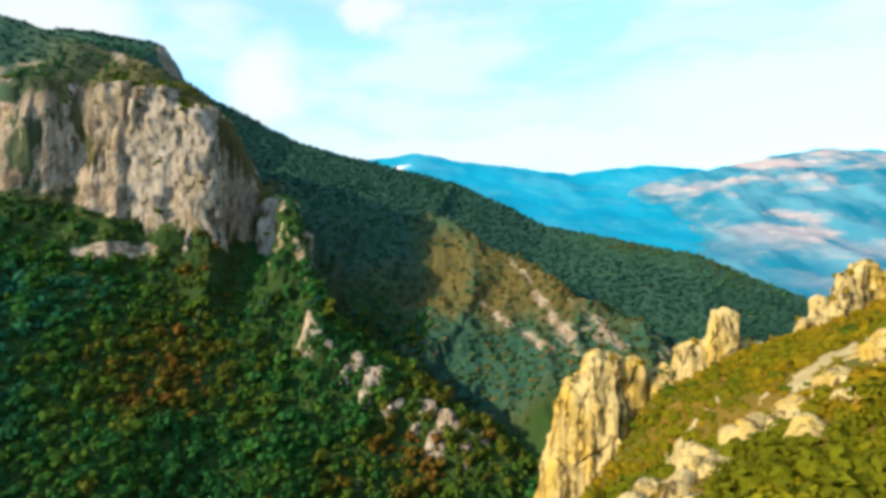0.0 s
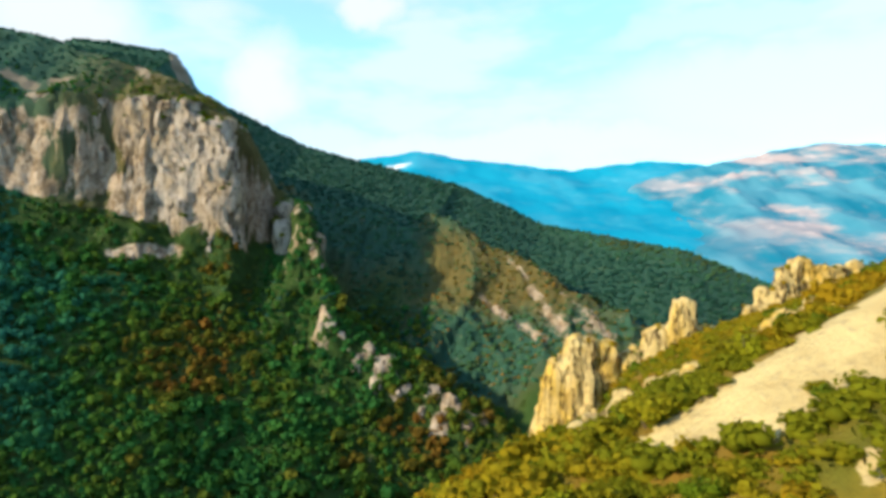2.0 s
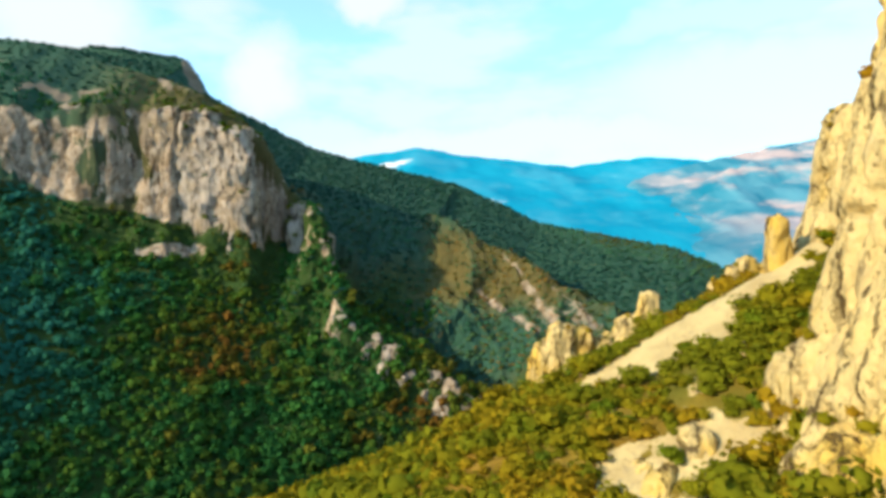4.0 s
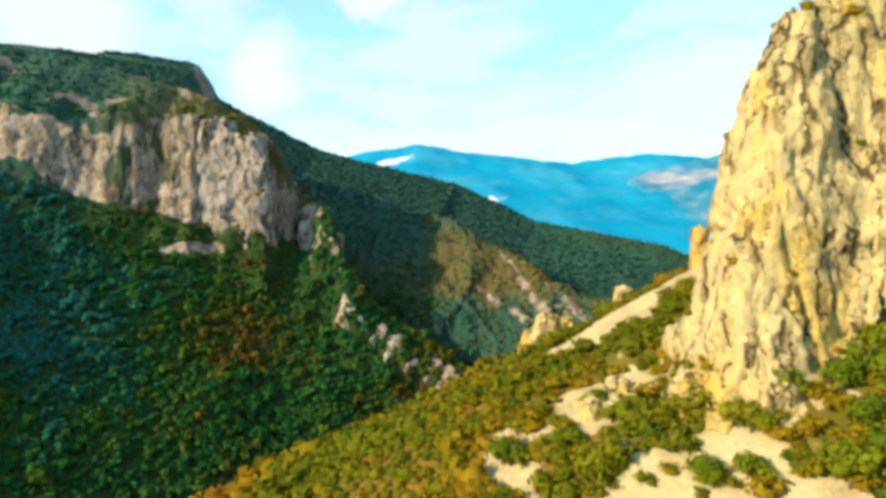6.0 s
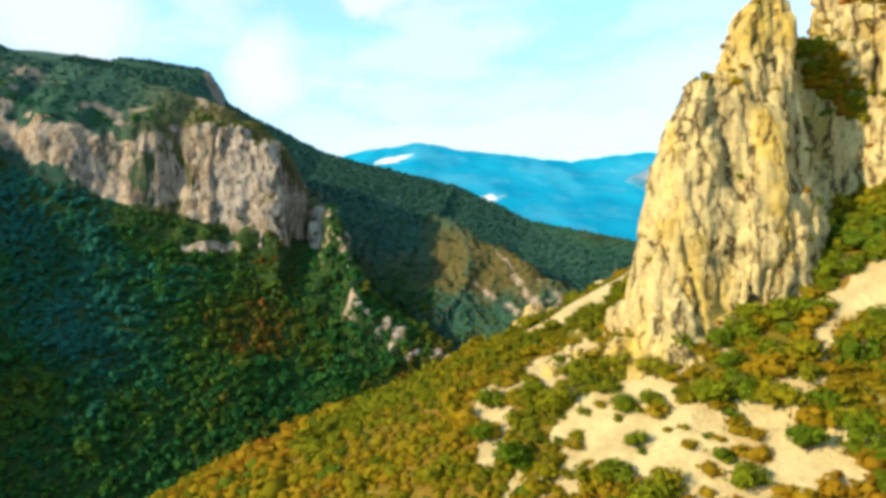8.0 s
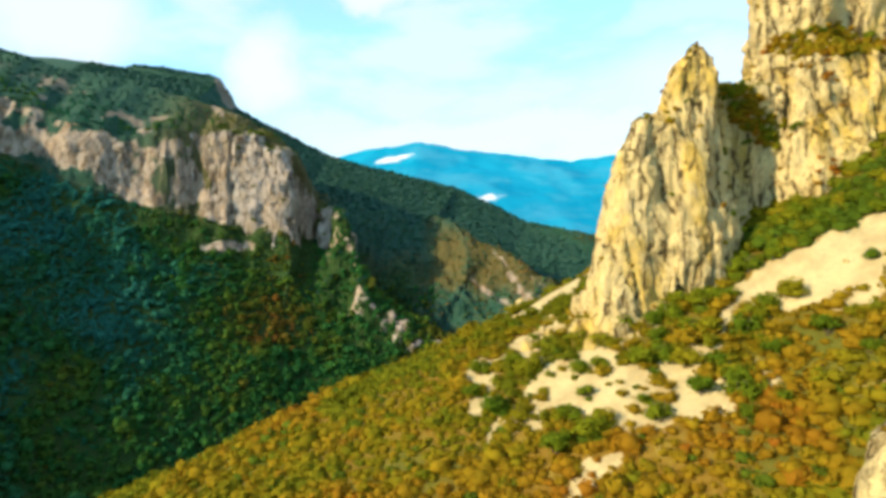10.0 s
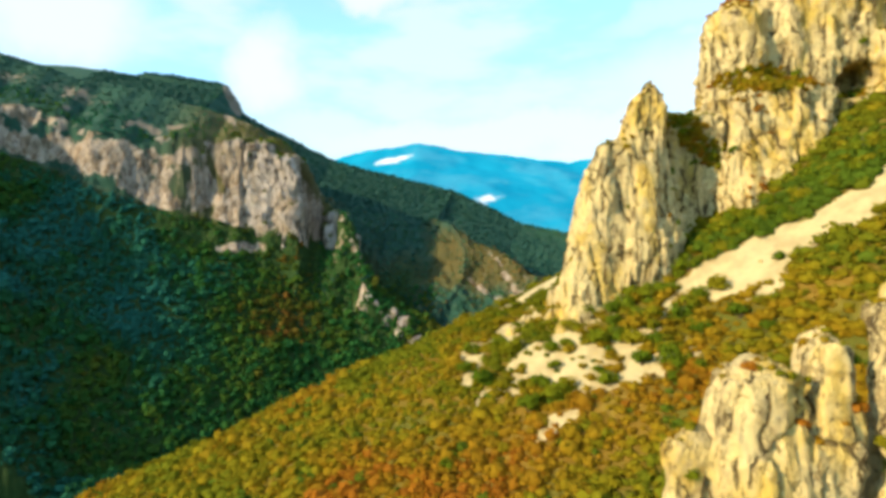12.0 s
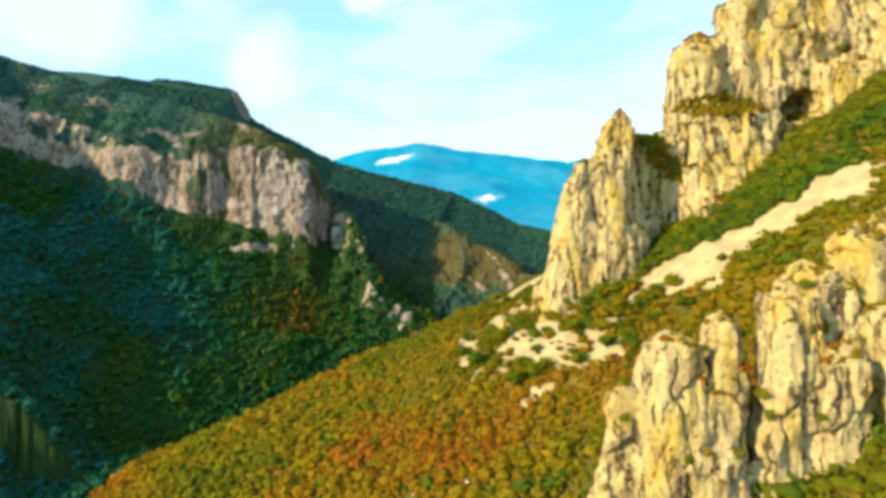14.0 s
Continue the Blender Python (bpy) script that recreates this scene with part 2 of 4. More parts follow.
GROUND = ground_material()
SCRUB = [(0, (0.075, 0.118, 0.010)), (0.16, (0.130, 0.140, 0.008)), (0.34, (0.205, 0.168, 0.008)), (0.55, (0.255, 0.168, 0.009)), (0.75, (0.265, 0.152, 0.009)), (0.88, (0.275, 0.132, 0.009)), (1, (0.30, 0.112, 0.010))]
LEAF_SCRUB = leaf_material("scrub_leaves", SCRUB, True)
LEAF_SHRUB = leaf_material("shrub_leaves", [(0, (0.085, 0.135, 0.008)), (0.5, (0.15, 0.180, 0.009)), (1, (0.24, 0.205, 0.010))], False)
# the first, bluest stops hold the hazy, lifted shade of the far-left woods
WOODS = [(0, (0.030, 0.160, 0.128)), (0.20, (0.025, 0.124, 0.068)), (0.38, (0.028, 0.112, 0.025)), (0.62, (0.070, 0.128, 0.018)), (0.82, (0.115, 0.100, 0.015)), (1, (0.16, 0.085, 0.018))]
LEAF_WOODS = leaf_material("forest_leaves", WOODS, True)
# teal of the hazy air between is put into these ridge leaf colours
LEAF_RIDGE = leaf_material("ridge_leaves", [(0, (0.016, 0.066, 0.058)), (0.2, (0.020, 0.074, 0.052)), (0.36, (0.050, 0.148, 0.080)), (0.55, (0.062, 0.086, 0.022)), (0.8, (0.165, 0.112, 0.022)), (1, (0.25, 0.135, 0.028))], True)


def bark_material():
    m, n = material("bark")
    p = place(n, (6, 6, 1.2))
    f = noise_tex(n, p, 2.0, 5)
    finish(n, mix(n, f, (0.06, 0.045, 0.03), (0.16, 0.12, 0.08)), 0.9, f, 0.05, 0.7)
    return m


BARK = bark_material()


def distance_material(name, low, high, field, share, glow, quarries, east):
    """Far mountains: forest and bare fields, with the miles of blue air painted in as colour and a pale glow."""
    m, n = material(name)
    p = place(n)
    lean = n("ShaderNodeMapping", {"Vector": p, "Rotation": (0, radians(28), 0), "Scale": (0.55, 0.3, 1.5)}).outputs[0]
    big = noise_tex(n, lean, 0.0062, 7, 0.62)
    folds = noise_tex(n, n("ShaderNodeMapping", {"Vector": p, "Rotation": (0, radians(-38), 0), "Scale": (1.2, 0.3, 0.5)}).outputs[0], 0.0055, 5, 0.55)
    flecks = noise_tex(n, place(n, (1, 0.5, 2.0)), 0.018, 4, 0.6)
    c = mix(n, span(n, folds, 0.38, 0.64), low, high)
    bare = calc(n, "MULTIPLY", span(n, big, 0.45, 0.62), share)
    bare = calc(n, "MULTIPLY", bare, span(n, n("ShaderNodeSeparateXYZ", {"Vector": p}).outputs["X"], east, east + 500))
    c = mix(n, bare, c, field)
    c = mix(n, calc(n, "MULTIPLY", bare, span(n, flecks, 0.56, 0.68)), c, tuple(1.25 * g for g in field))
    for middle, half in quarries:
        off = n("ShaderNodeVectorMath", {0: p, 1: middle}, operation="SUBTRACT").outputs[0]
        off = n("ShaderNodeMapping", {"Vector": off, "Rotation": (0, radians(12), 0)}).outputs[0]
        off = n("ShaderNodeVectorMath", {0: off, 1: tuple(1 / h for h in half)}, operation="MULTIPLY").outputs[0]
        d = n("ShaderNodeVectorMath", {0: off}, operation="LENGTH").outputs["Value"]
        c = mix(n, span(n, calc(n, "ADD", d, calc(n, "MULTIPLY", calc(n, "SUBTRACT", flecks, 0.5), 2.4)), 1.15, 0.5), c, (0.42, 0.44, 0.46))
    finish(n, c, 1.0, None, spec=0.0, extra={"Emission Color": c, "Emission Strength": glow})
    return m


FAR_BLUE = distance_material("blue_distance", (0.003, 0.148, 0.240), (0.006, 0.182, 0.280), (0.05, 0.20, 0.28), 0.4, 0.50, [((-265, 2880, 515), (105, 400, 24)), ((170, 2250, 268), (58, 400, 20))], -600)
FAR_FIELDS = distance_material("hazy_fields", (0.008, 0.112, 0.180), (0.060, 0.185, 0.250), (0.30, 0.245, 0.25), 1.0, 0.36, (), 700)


# ---- the shape of the land ----
def interp(v, pairs):
    xs, ys = zip(*pairs)
    return np.interp(v, xs, ys)


def crest(x, y, line, near, far):
    """Height of a ridge: a line of (x, y, z) that falls off by the slope near on its left-hand side and far on the other."""
    best, away = np.zeros(np.shape(x)), np.full(np.shape(x), 1e9)
    for (x0, y0, z0), (x1, y1, z1) in zip(line, line[1:]):
        dx, dy = x1 - x0, y1 - y0
        s = np.clip(((x - x0) * dx + (y - y0) * dy) / (dx * dx + dy * dy), 0, 1)
        ox, oy = x - (x0 + s * dx), y - (y0 + s * dy)
        d = np.hypot(ox, oy)
        h = z0 + s * (z1 - z0) - np.where(dx * oy - dy * ox < 0, near, far) * d
        best, away = np.where(d < away, h, best), np.minimum(d, away)
    return best


def right_slope(x, y):
    """The sunny side of the gorge, which rises to the right."""
    low = interp(x, [(-300, -225), (-120, -66), (-95, -48), (-75, -38), (-60, -32), (50, 18.8)])
    f = np.where(x < 50, low, 18.8 + (x - 50) * (0.40 + 0.35 * step(y, 45, 15)))
    g = interp(y, [(-260, -75), (-75, -24), (-41, -14), (-30, -9), (-5, 0), (13, 4), (25, 5), (47, -2.5), (75, -11), (96, -17), (108, -22), (240, -130), (1500, -1400)])
    cut = np.maximum(0, 36 - x) * 1.0 * step(y, 45, 95)
    knoll = 2.4 * np.exp(-((x - 43) / 8.0) ** 2 - ((y - 28) / 7.0) ** 2)
    return 99 + f + g - cut + knoll


def left_slope(x, y):
    """The shady side: wooded slope, cliff band and the mountain's shoulder, ending in a spur."""
    foot = 71 + np.where(x > -94, -0.30, -0.42) * (x + 94) + 0.65 * (y - 163)
    base = interp(x, [(-420, 222), (-300, 182), (-252, 172), (-197, 150), (-175, 144), (-156, 139), (-136, 133), (-86, 125), (-76, 121), (-60, 113), (-49, 101), (-40, 90), (11, 60), (60, 36)])
    edge = interp(x, [(-420, 262), (-300, 216), (-252, 206), (-202, 186), (-151, 184), (-118, 182), (-94, 177), (-86, 170), (-80, 148), (-71, 143), (-64, 138), (-56, 129), (-52, 117), (-49, 107), (-40, 94), (11, 62), (60, 36)])
    top = interp(x, [(-420, 288), (-300, 250), (-247, 234), (-195, 226), (-176, 216), (-119, 197), (-97, 182), (-86, 172), (-80, 149), (-71, 145), (-64, 140), (-56, 131), (-52, 119), (-49, 109), (-40, 95), (11, 62), (60, 36)])
    front = interp(x, [(-300, 212), (-160, 208), (-136, 214), (-88, 214), (-85, 219), (-80, 238), (-74, 236), (-64, 216), (-53, 208), (-45, 193), (11, 178), (60, 165)]) + 3.0 * fbm(x / 14, 0 * y, 0, 3, 5) - 5.0 * ridged(x / 34, 0 * y, 0, 2, 6) * step(x, -70, -90) * 0.5 + 6.0 * np.exp(-((x + 143) / 5.5) ** 2) + 1.5
    talus = 14 + 24 * step(x, -90, -84) * step(x, -58, -70)
    rise = np.clip((y - (front - talus)) / talus, 0, 1)
    low = foot + rise * rise * np.maximum(0, base - foot)
    low = np.where(y > front - talus, np.minimum(low, np.maximum(base, foot)), foot)
    wall = step(y, front, front + 9)
    up = low + wall * np.maximum(0, edge - low)
    back = np.maximum(0, y - front - 8)
    up = np.where(y > front + 8, np.minimum(edge + 0.95 * back, np.maximum(top, edge)), up)
    drop = interp(x, [(-300, -0.05), (-150, 0.05), (-105, 0.55), (-80, 1.0), (-50, 1.2), (60, 1.0)])
    start = front + 12 + np.maximum(0, top - edge)
    return up - drop * np.maximum(0, y - start) - 0.75 * np.maximum(0, y - 300)


RIDGE_B = [(-420, 430, 300), (-235, 424, 275), (-208, 422, 268), (-196, 422, 246), (-110, 420, 198), (10, 410, 168), (70, 385, 136), (150, 345, 117), (206, 330, 95), (330, 300, 40)]
RIDGE_C = [(-110, 292, 162), (-75, 285, 150), (-40, 290, 141), (-7, 275, 134), (30, 252, 121), (54, 224, 103), (74, 208, 94), (100, 190, 70)]
SHADE = [(-570, -480, 250), (-570, -250, 262), (-570, -130, 268), (-570, -70, 282), (-570, -30, 286), (-570, 5, 300), (-570, 30, 326), (-570, 60, 358), (-570, 110, 385), (-540, 240, 380)]


def land(x, y, rough=True):
    x, y = np.asarray(x, float), np.asarray(y, float)
    r, l = right_slope(x, y), left_slope(x, y)
    b = crest(x, y, RIDGE_B, 0.52, 0.4) - 1.5 * np.maximum(0, 215 - y)
    c = crest(x, y, RIDGE_C, 0.95, 0.7)
    s = crest(x, y, SHADE, 0.8, 0.8)
    if rough:
        r = r + 0.9 * fbm(x / 14, y / 14, 0, 4, 11)
        l = l + 2.2 * fbm(x / 22, y / 22, 0, 4, 21)
        b = b + 1.6 * ridged(x / 70, y / 90, 0, 4, 31) - 0.8 + 4 * step(np.hypot((x + 245) / 50, (y - 432) / 22), 1.12, 0.92)
        c = c + 4.0 * ridged(x / 24, y / 40, 0, 4, 41) - 2 + 1.6 * ridged((x + 0.9 * y) / 13, (x - 0.9 * y) / 40, 0, 3, 45)
        s = s + 7 * fbm(x / 40, y / 40, 0, 3, 51)
    plain = 34 - 40 * step(np.hypot(x, y), 500, 1100) + 4 * fbm(x / 90, y / 90, 0, 3, 61)
    away = np.maximum(np.hypot(x, y) - 700, 0)
    z = np.maximum.reduce([r - away, l - away, b - away, c, s - away, plain])
    return z


def cliff_foot(x):
    return interp(x, [(-420, 222), (-300, 182), (-252, 172), (-197, 150), (-175, 144), (-156, 139), (-136, 133), (-86, 125), (-76, 118), (-49, 92), (11, 60)])


def bareness(x, y, z, slope):
    """Where cliffs and ribs of rock break through."""
    n = fbm(x / 9, y / 9, z / 25, 3, 71)
    cliff = step(slope + 0.35 * n, 1.2, 1.8)
    tall = interp(x, [(-300, 33), (-202, 36), (-136, 48), (-85, 44)])
    mid = (z - cliff_foot(x) - 0.45 * tall) / tall
    patch = fbm(x / 20 + z / 26, z / 15 - x / 60, y / 40, 4, 73, 0.6)
    band = step(patch * (1 + 0.3 * step(mid, 0.0, 0.3)) - 2.6 * np.maximum(0, np.where(mid < 0, -1.9 * mid - 0.08, mid) - 0.42), -1.0 + 0.22 * step(x, -125, -165), -0.4 + 0.22 * step(x, -125, -165)) * (y < 262)
    outcrop = step(patch, 0.2, 0.6) * band * 0.8 * step(mid, -0.42, -0.3)
    spur = step(z, 100, 113) * 0.74 * step(fbm(x / 4.5, y / 4.5, z / 7, 3, 74), -0.05, 0.5) * step(x, -36, -46) + 0.35 * step(x, -66, -74)
    cliff = np.where(x < -80, np.maximum(cliff * band, outcrop) * step(z - cliff_foot(x) + 3 * n, -2, 4), cliff * np.where((x < 60) & (y < 246), spur, 0.30 * step(n, 0.1, 0.6)))
    knob = 0.8 * step(np.hypot((x + 202) / 9, (y - 418) / 8), 1.1, 0.8)
    gully = step(np.abs(x + 141 + 0.50 * (z - 166)), 4.2, 1.6) * step(z, 148, 156)
    cliff = np.maximum(cliff * (1 - 0.9 * gully * (y < 240)), knob)
    fine = fbm(x / 4, y / 4, z / 6, 3, 75)
    rib = np.maximum(0, 1 - np.abs(y - (191 - 0.29 * (x + 35))) / 3.6) * ((x > -60) & (x < 14)) * (0.45 + 0.8 * fine)
    scar = np.maximum(0, 1 - np.hypot((x + 121) / 23, (z - 119.5) / 4.5)) * (1.3 + fine) * (y < 222)
    shoulder = 0.42 * step(patch, -0.05, 0.5) * step(mid, 0.40, 0.52) * step(mid, 1.6, 1.1) * ((x < -80) & (y < 285))
    near_c = step(crest(x, y, RIDGE_C, 0.95, 0.7) - z, -6, 3) * (y > 196)
    grooves = fbm((x + z) / 5, (x - z) / 24, y / 30, 4, 77)
    brown = near_c * step(grooves, 0.05, 0.5) * step(x, -6, 8) * (0.26 + 0.24 * step(x, 34, 46))
    for (ax, ay), (bx, by), w in (((15, 236), (40, 211), 2.4), ((37, 232), (49, 210), 2.0), ((29, 248), (37, 236), 0.9), ((-4, 221), (5, 216), 4.0), ((58, 215), (66, 204), 2.5)):
        s = np.clip(((x - ax) * (bx - ax) + (y - ay) * (by - ay)) / ((bx - ax) ** 2 + (by - ay) ** 2), 0, 1)
        d = np.hypot(x - ax - s * (bx - ax), y - ay - s * (by - ay)) / w
        brown = np.maximum(brown, near_c * np.clip(1.2 - d, 0, 0.8) * (0.85 + 0.35 * fine))
    return np.clip(np.maximum.reduce([cliff, rib, scar, brown, shoulder]), 0, 1)


# bare runs of scree: from, to, half width
SCREE = [((17.5, 21.7), (29, 21.6), 2.9), ((29, 21.6), (46, 26.5), 2.2), ((38, 26), (48, 37), 1.2), ((22, 13), (30, 14.5), 0.8), ((5, -9), (8, 3), 2.1), ((8, 2), (15, 8), 1.4), ((17, -13), (35, -22), 2.1), ((15, -16), (28, -20), 1.7), ((22, -20), (27, -27), 1.5), ((34, -22), (41, -23), 1.5), ((26, -24), (40, -28), 2.0), ((9, -17), (20, -19), 1.4), ((12, 3), (22, 5), 1.5), ((17, -7), (25, -11.5), 1.5), ((25, -11.5), (36, -10.5), 0.9), ((21, 3), (25, 2), 1.5),
         ((16, -33), (27, -27), 0.9), ((47, -12), (58, -14), 1.8), ((36, -20), (50, -13), 0.8), ((56, -16), (89, -27), 4.5), ((57, -26), (62, -24), 1.3),
         ((18, 44), (34, 50), 1.2), ((30, 58), (50, 66), 1.1), ((24, 70), (40, 78), 1.0)]


def scree_at(x, y):
    wx, wy = x + 2.4 * fbm(x / 5, y / 5, 0, 4, 81, 0.6), y + 2.4 * fbm(x / 5, y / 5, 3.3, 4, 82, 0.6)
    best = np.zeros(np.shape(x))
    for (x0, y0), (x1, y1), w in SCREE:
        dx, dy = x1 - x0, y1 - y0
        s = np.clip(((wx - x0) * dx + (wy - y0) * dy) / (dx * dx + dy * dy), 0, 1)
        d = np.hypot(wx - x0 - s * dx, wy - y0 - s * dy)
        best = np.maximum(best, np.clip(1.5 - d / w, 0, 1))
    return best


def axis(lo, hi, pitch, reach):
    inner = np.arange(lo, hi + pitch / 2, pitch)
    out, d, at = [], pitch, 0.0
    while at < reach:
        d = min(d * 1.16, 160)
        at += d
        out.append(at)
    out = np.array(out)
    return np.concatenate([lo - out[::-1], inner, hi + out])


def build_ground():
    xs = np.unique(np.concatenate([axis(-300, 140, 1.5, 4200), np.arange(-165, -45, 1.0), np.arange(-45, 100, 1.0)]))
    ys = np.unique(np.concatenate([axis(-100, 440, 1.5, 4200), np.arange(192.3, 242, 0.75)]))
    gx, gy = np.meshgrid(xs, ys)
    gz = land(gx, gy)
    sx, sy = np.gradient(gz, xs, axis=1), np.gradient(gz, ys, axis=0)
    slope = np.hypot(sx, sy)
    bare = bareness(gx, gy, gz, slope)
    high = step(gx, -70, -85) * np.maximum(step(gz - cliff_foot(gx), 22, 34), step(slope, 1.2, 1.7) * step(gz - cliff_foot(gx), -1, 4)) * step(gy, 330, 290)
    # cliffs are broken up sideways into buttresses and ledges
    push = step(slope, 1.2, 2.4)
    nx, ny = -sx / (slope + 1e-6), -sy / (slope + 1e-6)
    slant = gx + 0.55 * gz
    who, gap = cells(slant / 8, gy / 9, gz / 8, 91)
    who2, gap2 = cells(slant / 3.2, gy / 3.4, gz / 4, 97)
    d = push * (2.6 * (who - 0.5) - 0.9 * np.exp(-gap / 0.08) + 1.4 * (who2 - 0.5) - 0.6 * np.exp(-gap2 / 0.12) + 0.8 * fbm(gx / 3, gy / 3, gz / 3, 2, 95))
    gx2, gy2 = gx + nx * d, gy + ny * d
    rows, cols = gx.shape
    i = np.arange(rows * cols).reshape(rows, cols)
    faces = np.stack([i[:-1, :-1], i[:-1, 1:], i[1:, 1:], i[1:, :-1]], -1).reshape(-1, 4)
    verts = np.stack([gx2, gy2, gz], -1).reshape(-1, 3)
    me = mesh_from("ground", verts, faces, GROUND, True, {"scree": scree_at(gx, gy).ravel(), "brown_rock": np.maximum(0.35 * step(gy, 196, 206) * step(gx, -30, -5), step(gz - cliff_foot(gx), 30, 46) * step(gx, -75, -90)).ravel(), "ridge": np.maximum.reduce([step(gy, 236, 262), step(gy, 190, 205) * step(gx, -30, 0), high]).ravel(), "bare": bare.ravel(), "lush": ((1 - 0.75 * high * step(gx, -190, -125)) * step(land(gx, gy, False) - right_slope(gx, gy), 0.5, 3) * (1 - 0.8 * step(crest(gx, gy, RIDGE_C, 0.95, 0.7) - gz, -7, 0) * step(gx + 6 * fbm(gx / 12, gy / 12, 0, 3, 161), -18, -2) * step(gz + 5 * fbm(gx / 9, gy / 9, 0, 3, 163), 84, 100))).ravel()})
    tagged(new("ground", me), "mountain gorge with scrubby slopes, pale scree and limestone cliffs", "terrain", kind="structure")


build_ground()


def far_range(name, line, span_y, mat, label, seed, relief):
    """A distant range: a sheet that climbs from the plain to its skyline and down behind."""
    xs = np.linspace(line[0][0], line[-1][0], 200)
    ys = np.linspace(-1, 0.35, 90)
    gx, gs = np.meshgrid(xs, ys)
    top = interp(gx, [(x, z) for x, _, z in line])
    mid = interp(gx, [(x, y) for x, y, _ in line])
    gy = mid + gs * span_y
    fall = np.where(gs < 0, np.abs(gs) ** 0.85, np.abs(gs) * 1.5)
    gz = top - (top + 20) * np.clip(fall, 0, 1) + relief * ridged(gx / 420, gy / 420, 0, 5, seed) * step(fall, 0.02, 0.25) * (1.1 - np.clip(fall, 0, 1)) + 5 * fbm(gx / 60, gy / 60, 0, 3, seed)
    rows, cols = gx.shape
    i = np.arange(rows * cols).reshape(rows, cols)
    faces = np.stack([i[:-1, :-1], i[:-1, 1:], i[1:, 1:], i[1:, :-1]], -1).reshape(-1, 4)
    me = mesh_from(name, np.stack([gx, gy, gz], -1).reshape(-1, 3), faces, mat)
    tagged(new(name, me), label, "mountain", kind="structure")


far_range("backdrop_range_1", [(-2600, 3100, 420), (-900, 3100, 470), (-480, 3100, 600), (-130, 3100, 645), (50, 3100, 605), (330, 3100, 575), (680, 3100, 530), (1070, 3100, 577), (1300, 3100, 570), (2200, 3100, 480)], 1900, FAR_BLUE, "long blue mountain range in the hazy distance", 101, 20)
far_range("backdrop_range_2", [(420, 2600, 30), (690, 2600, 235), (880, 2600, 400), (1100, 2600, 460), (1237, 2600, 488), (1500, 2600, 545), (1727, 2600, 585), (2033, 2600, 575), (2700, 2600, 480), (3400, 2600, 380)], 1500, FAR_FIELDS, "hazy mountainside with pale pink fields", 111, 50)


# ---- rocks ----
def buttress_distance(x, y, z, spec):
    """Rough distance to one tapering buttress: foot (x, y, z), head (x, y, z), half widths at the foot, share of them at the head, and how steeply its top is pointed."""
    x0, y0, z0, x1, y1, z1, rx, ry, top, *peak = spec
    h = np.clip((z - z0) / (z1 - z0), 0, 1)
    s = 1 + (top - 1) * h
    ax, ay = np.abs(x - x0 - (x1 - x0) * h) / rx, np.abs(y - y0 - (y1 - y0) * h) / ry
    away = (ax ** 4 + ay ** 4) ** 0.25 * min(rx, ry)
    return np.maximum(away - s * min(rx, ry), z - z1 + (peak[0] if peak else 0.7) * away)


def net(values, lo, cell):
    """The surface at which a grid of values passes zero: one vertex in each cell that it crosses, one quad for each edge."""
    inside = values < 0
    nx, ny, nz = values.shape
    total, count = np.zeros((nx - 1, ny - 1, nz - 1, 3)), np.zeros((nx - 1, ny - 1, nz - 1))
    corner = lambda a, i, j, k: a[i:nx - 1 + i, j:ny - 1 + j, k:nz - 1 + k]
    for axis_no in range(3):
        for p in (0, 1):
            for q in (0, 1):
                a = [p, q]
                a.insert(axis_no, 0)
                b = [p, q]
                b.insert(axis_no, 1)
                va, vb = corner(values, *a), corner(values, *b)
                cross = corner(inside, *a) != corner(inside, *b)
                f = np.where(cross, va / np.where(cross, va - vb, 1), 0)
                for c in range(3):
                    total[..., c] += np.where(cross, f if c == axis_no else a[c], 0)
                count += cross
    used = count > 0
    ids = np.full(used.shape, -1)
    ids[used] = np.arange(used.sum())
    at = np.argwhere(used)
    verts = np.array(lo) + cell * (at + total[used] / count[used][:, None])
    quads = []
    for axis_no in range(3):
        a, b = [slice(1, -1)] * 3, [slice(1, -1)] * 3
        a[axis_no], b[axis_no] = slice(0, -1), slice(1, None)
        ia, ib = inside[tuple(a)], inside[tuple(b)]
        at = np.argwhere(ia != ib)
        at += [0 if c == axis_no else 1 for c in range(3)]
        u, v = [c for c in range(3) if c != axis_no]
        ring = []
        for du, dv in ((-1, -1), (0, -1), (0, 0), (-1, 0)):
            c = at.copy()
            c[:, u] += du
            c[:, v] += dv
            ring.append(ids[c[:, 0], c[:, 1], c[:, 2]])
        ring = np.stack(ring, -1)
        flip = (ia[ia != ib]) ^ (axis_no == 1)
        ring[~flip] = ring[~flip][:, ::-1]
        quads.append(ring)
    return verts, np.concatenate(quads)


def finer(v, f):
    """Each quad in four."""
    edges = np.sort(np.stack([f, np.roll(f, -1, 1)], -1).reshape(-1, 2), axis=1)
    keys, back = np.unique(edges[:, 0].astype(np.int64) * len(v) + edges[:, 1], return_inverse=True)
    mids = (v[keys // len(v)] + v[keys % len(v)]) / 2
    e = back.reshape(-1, 4) + len(v)
    c = np.arange(len(f)) + len(v) + len(mids)
    quads = [np.stack([f[:, k], e[:, k], c, e[:, k - 1]], -1) for k in range(4)]
    return np.concatenate([v, mids, v[f].mean(1)]), np.concatenate(quads)


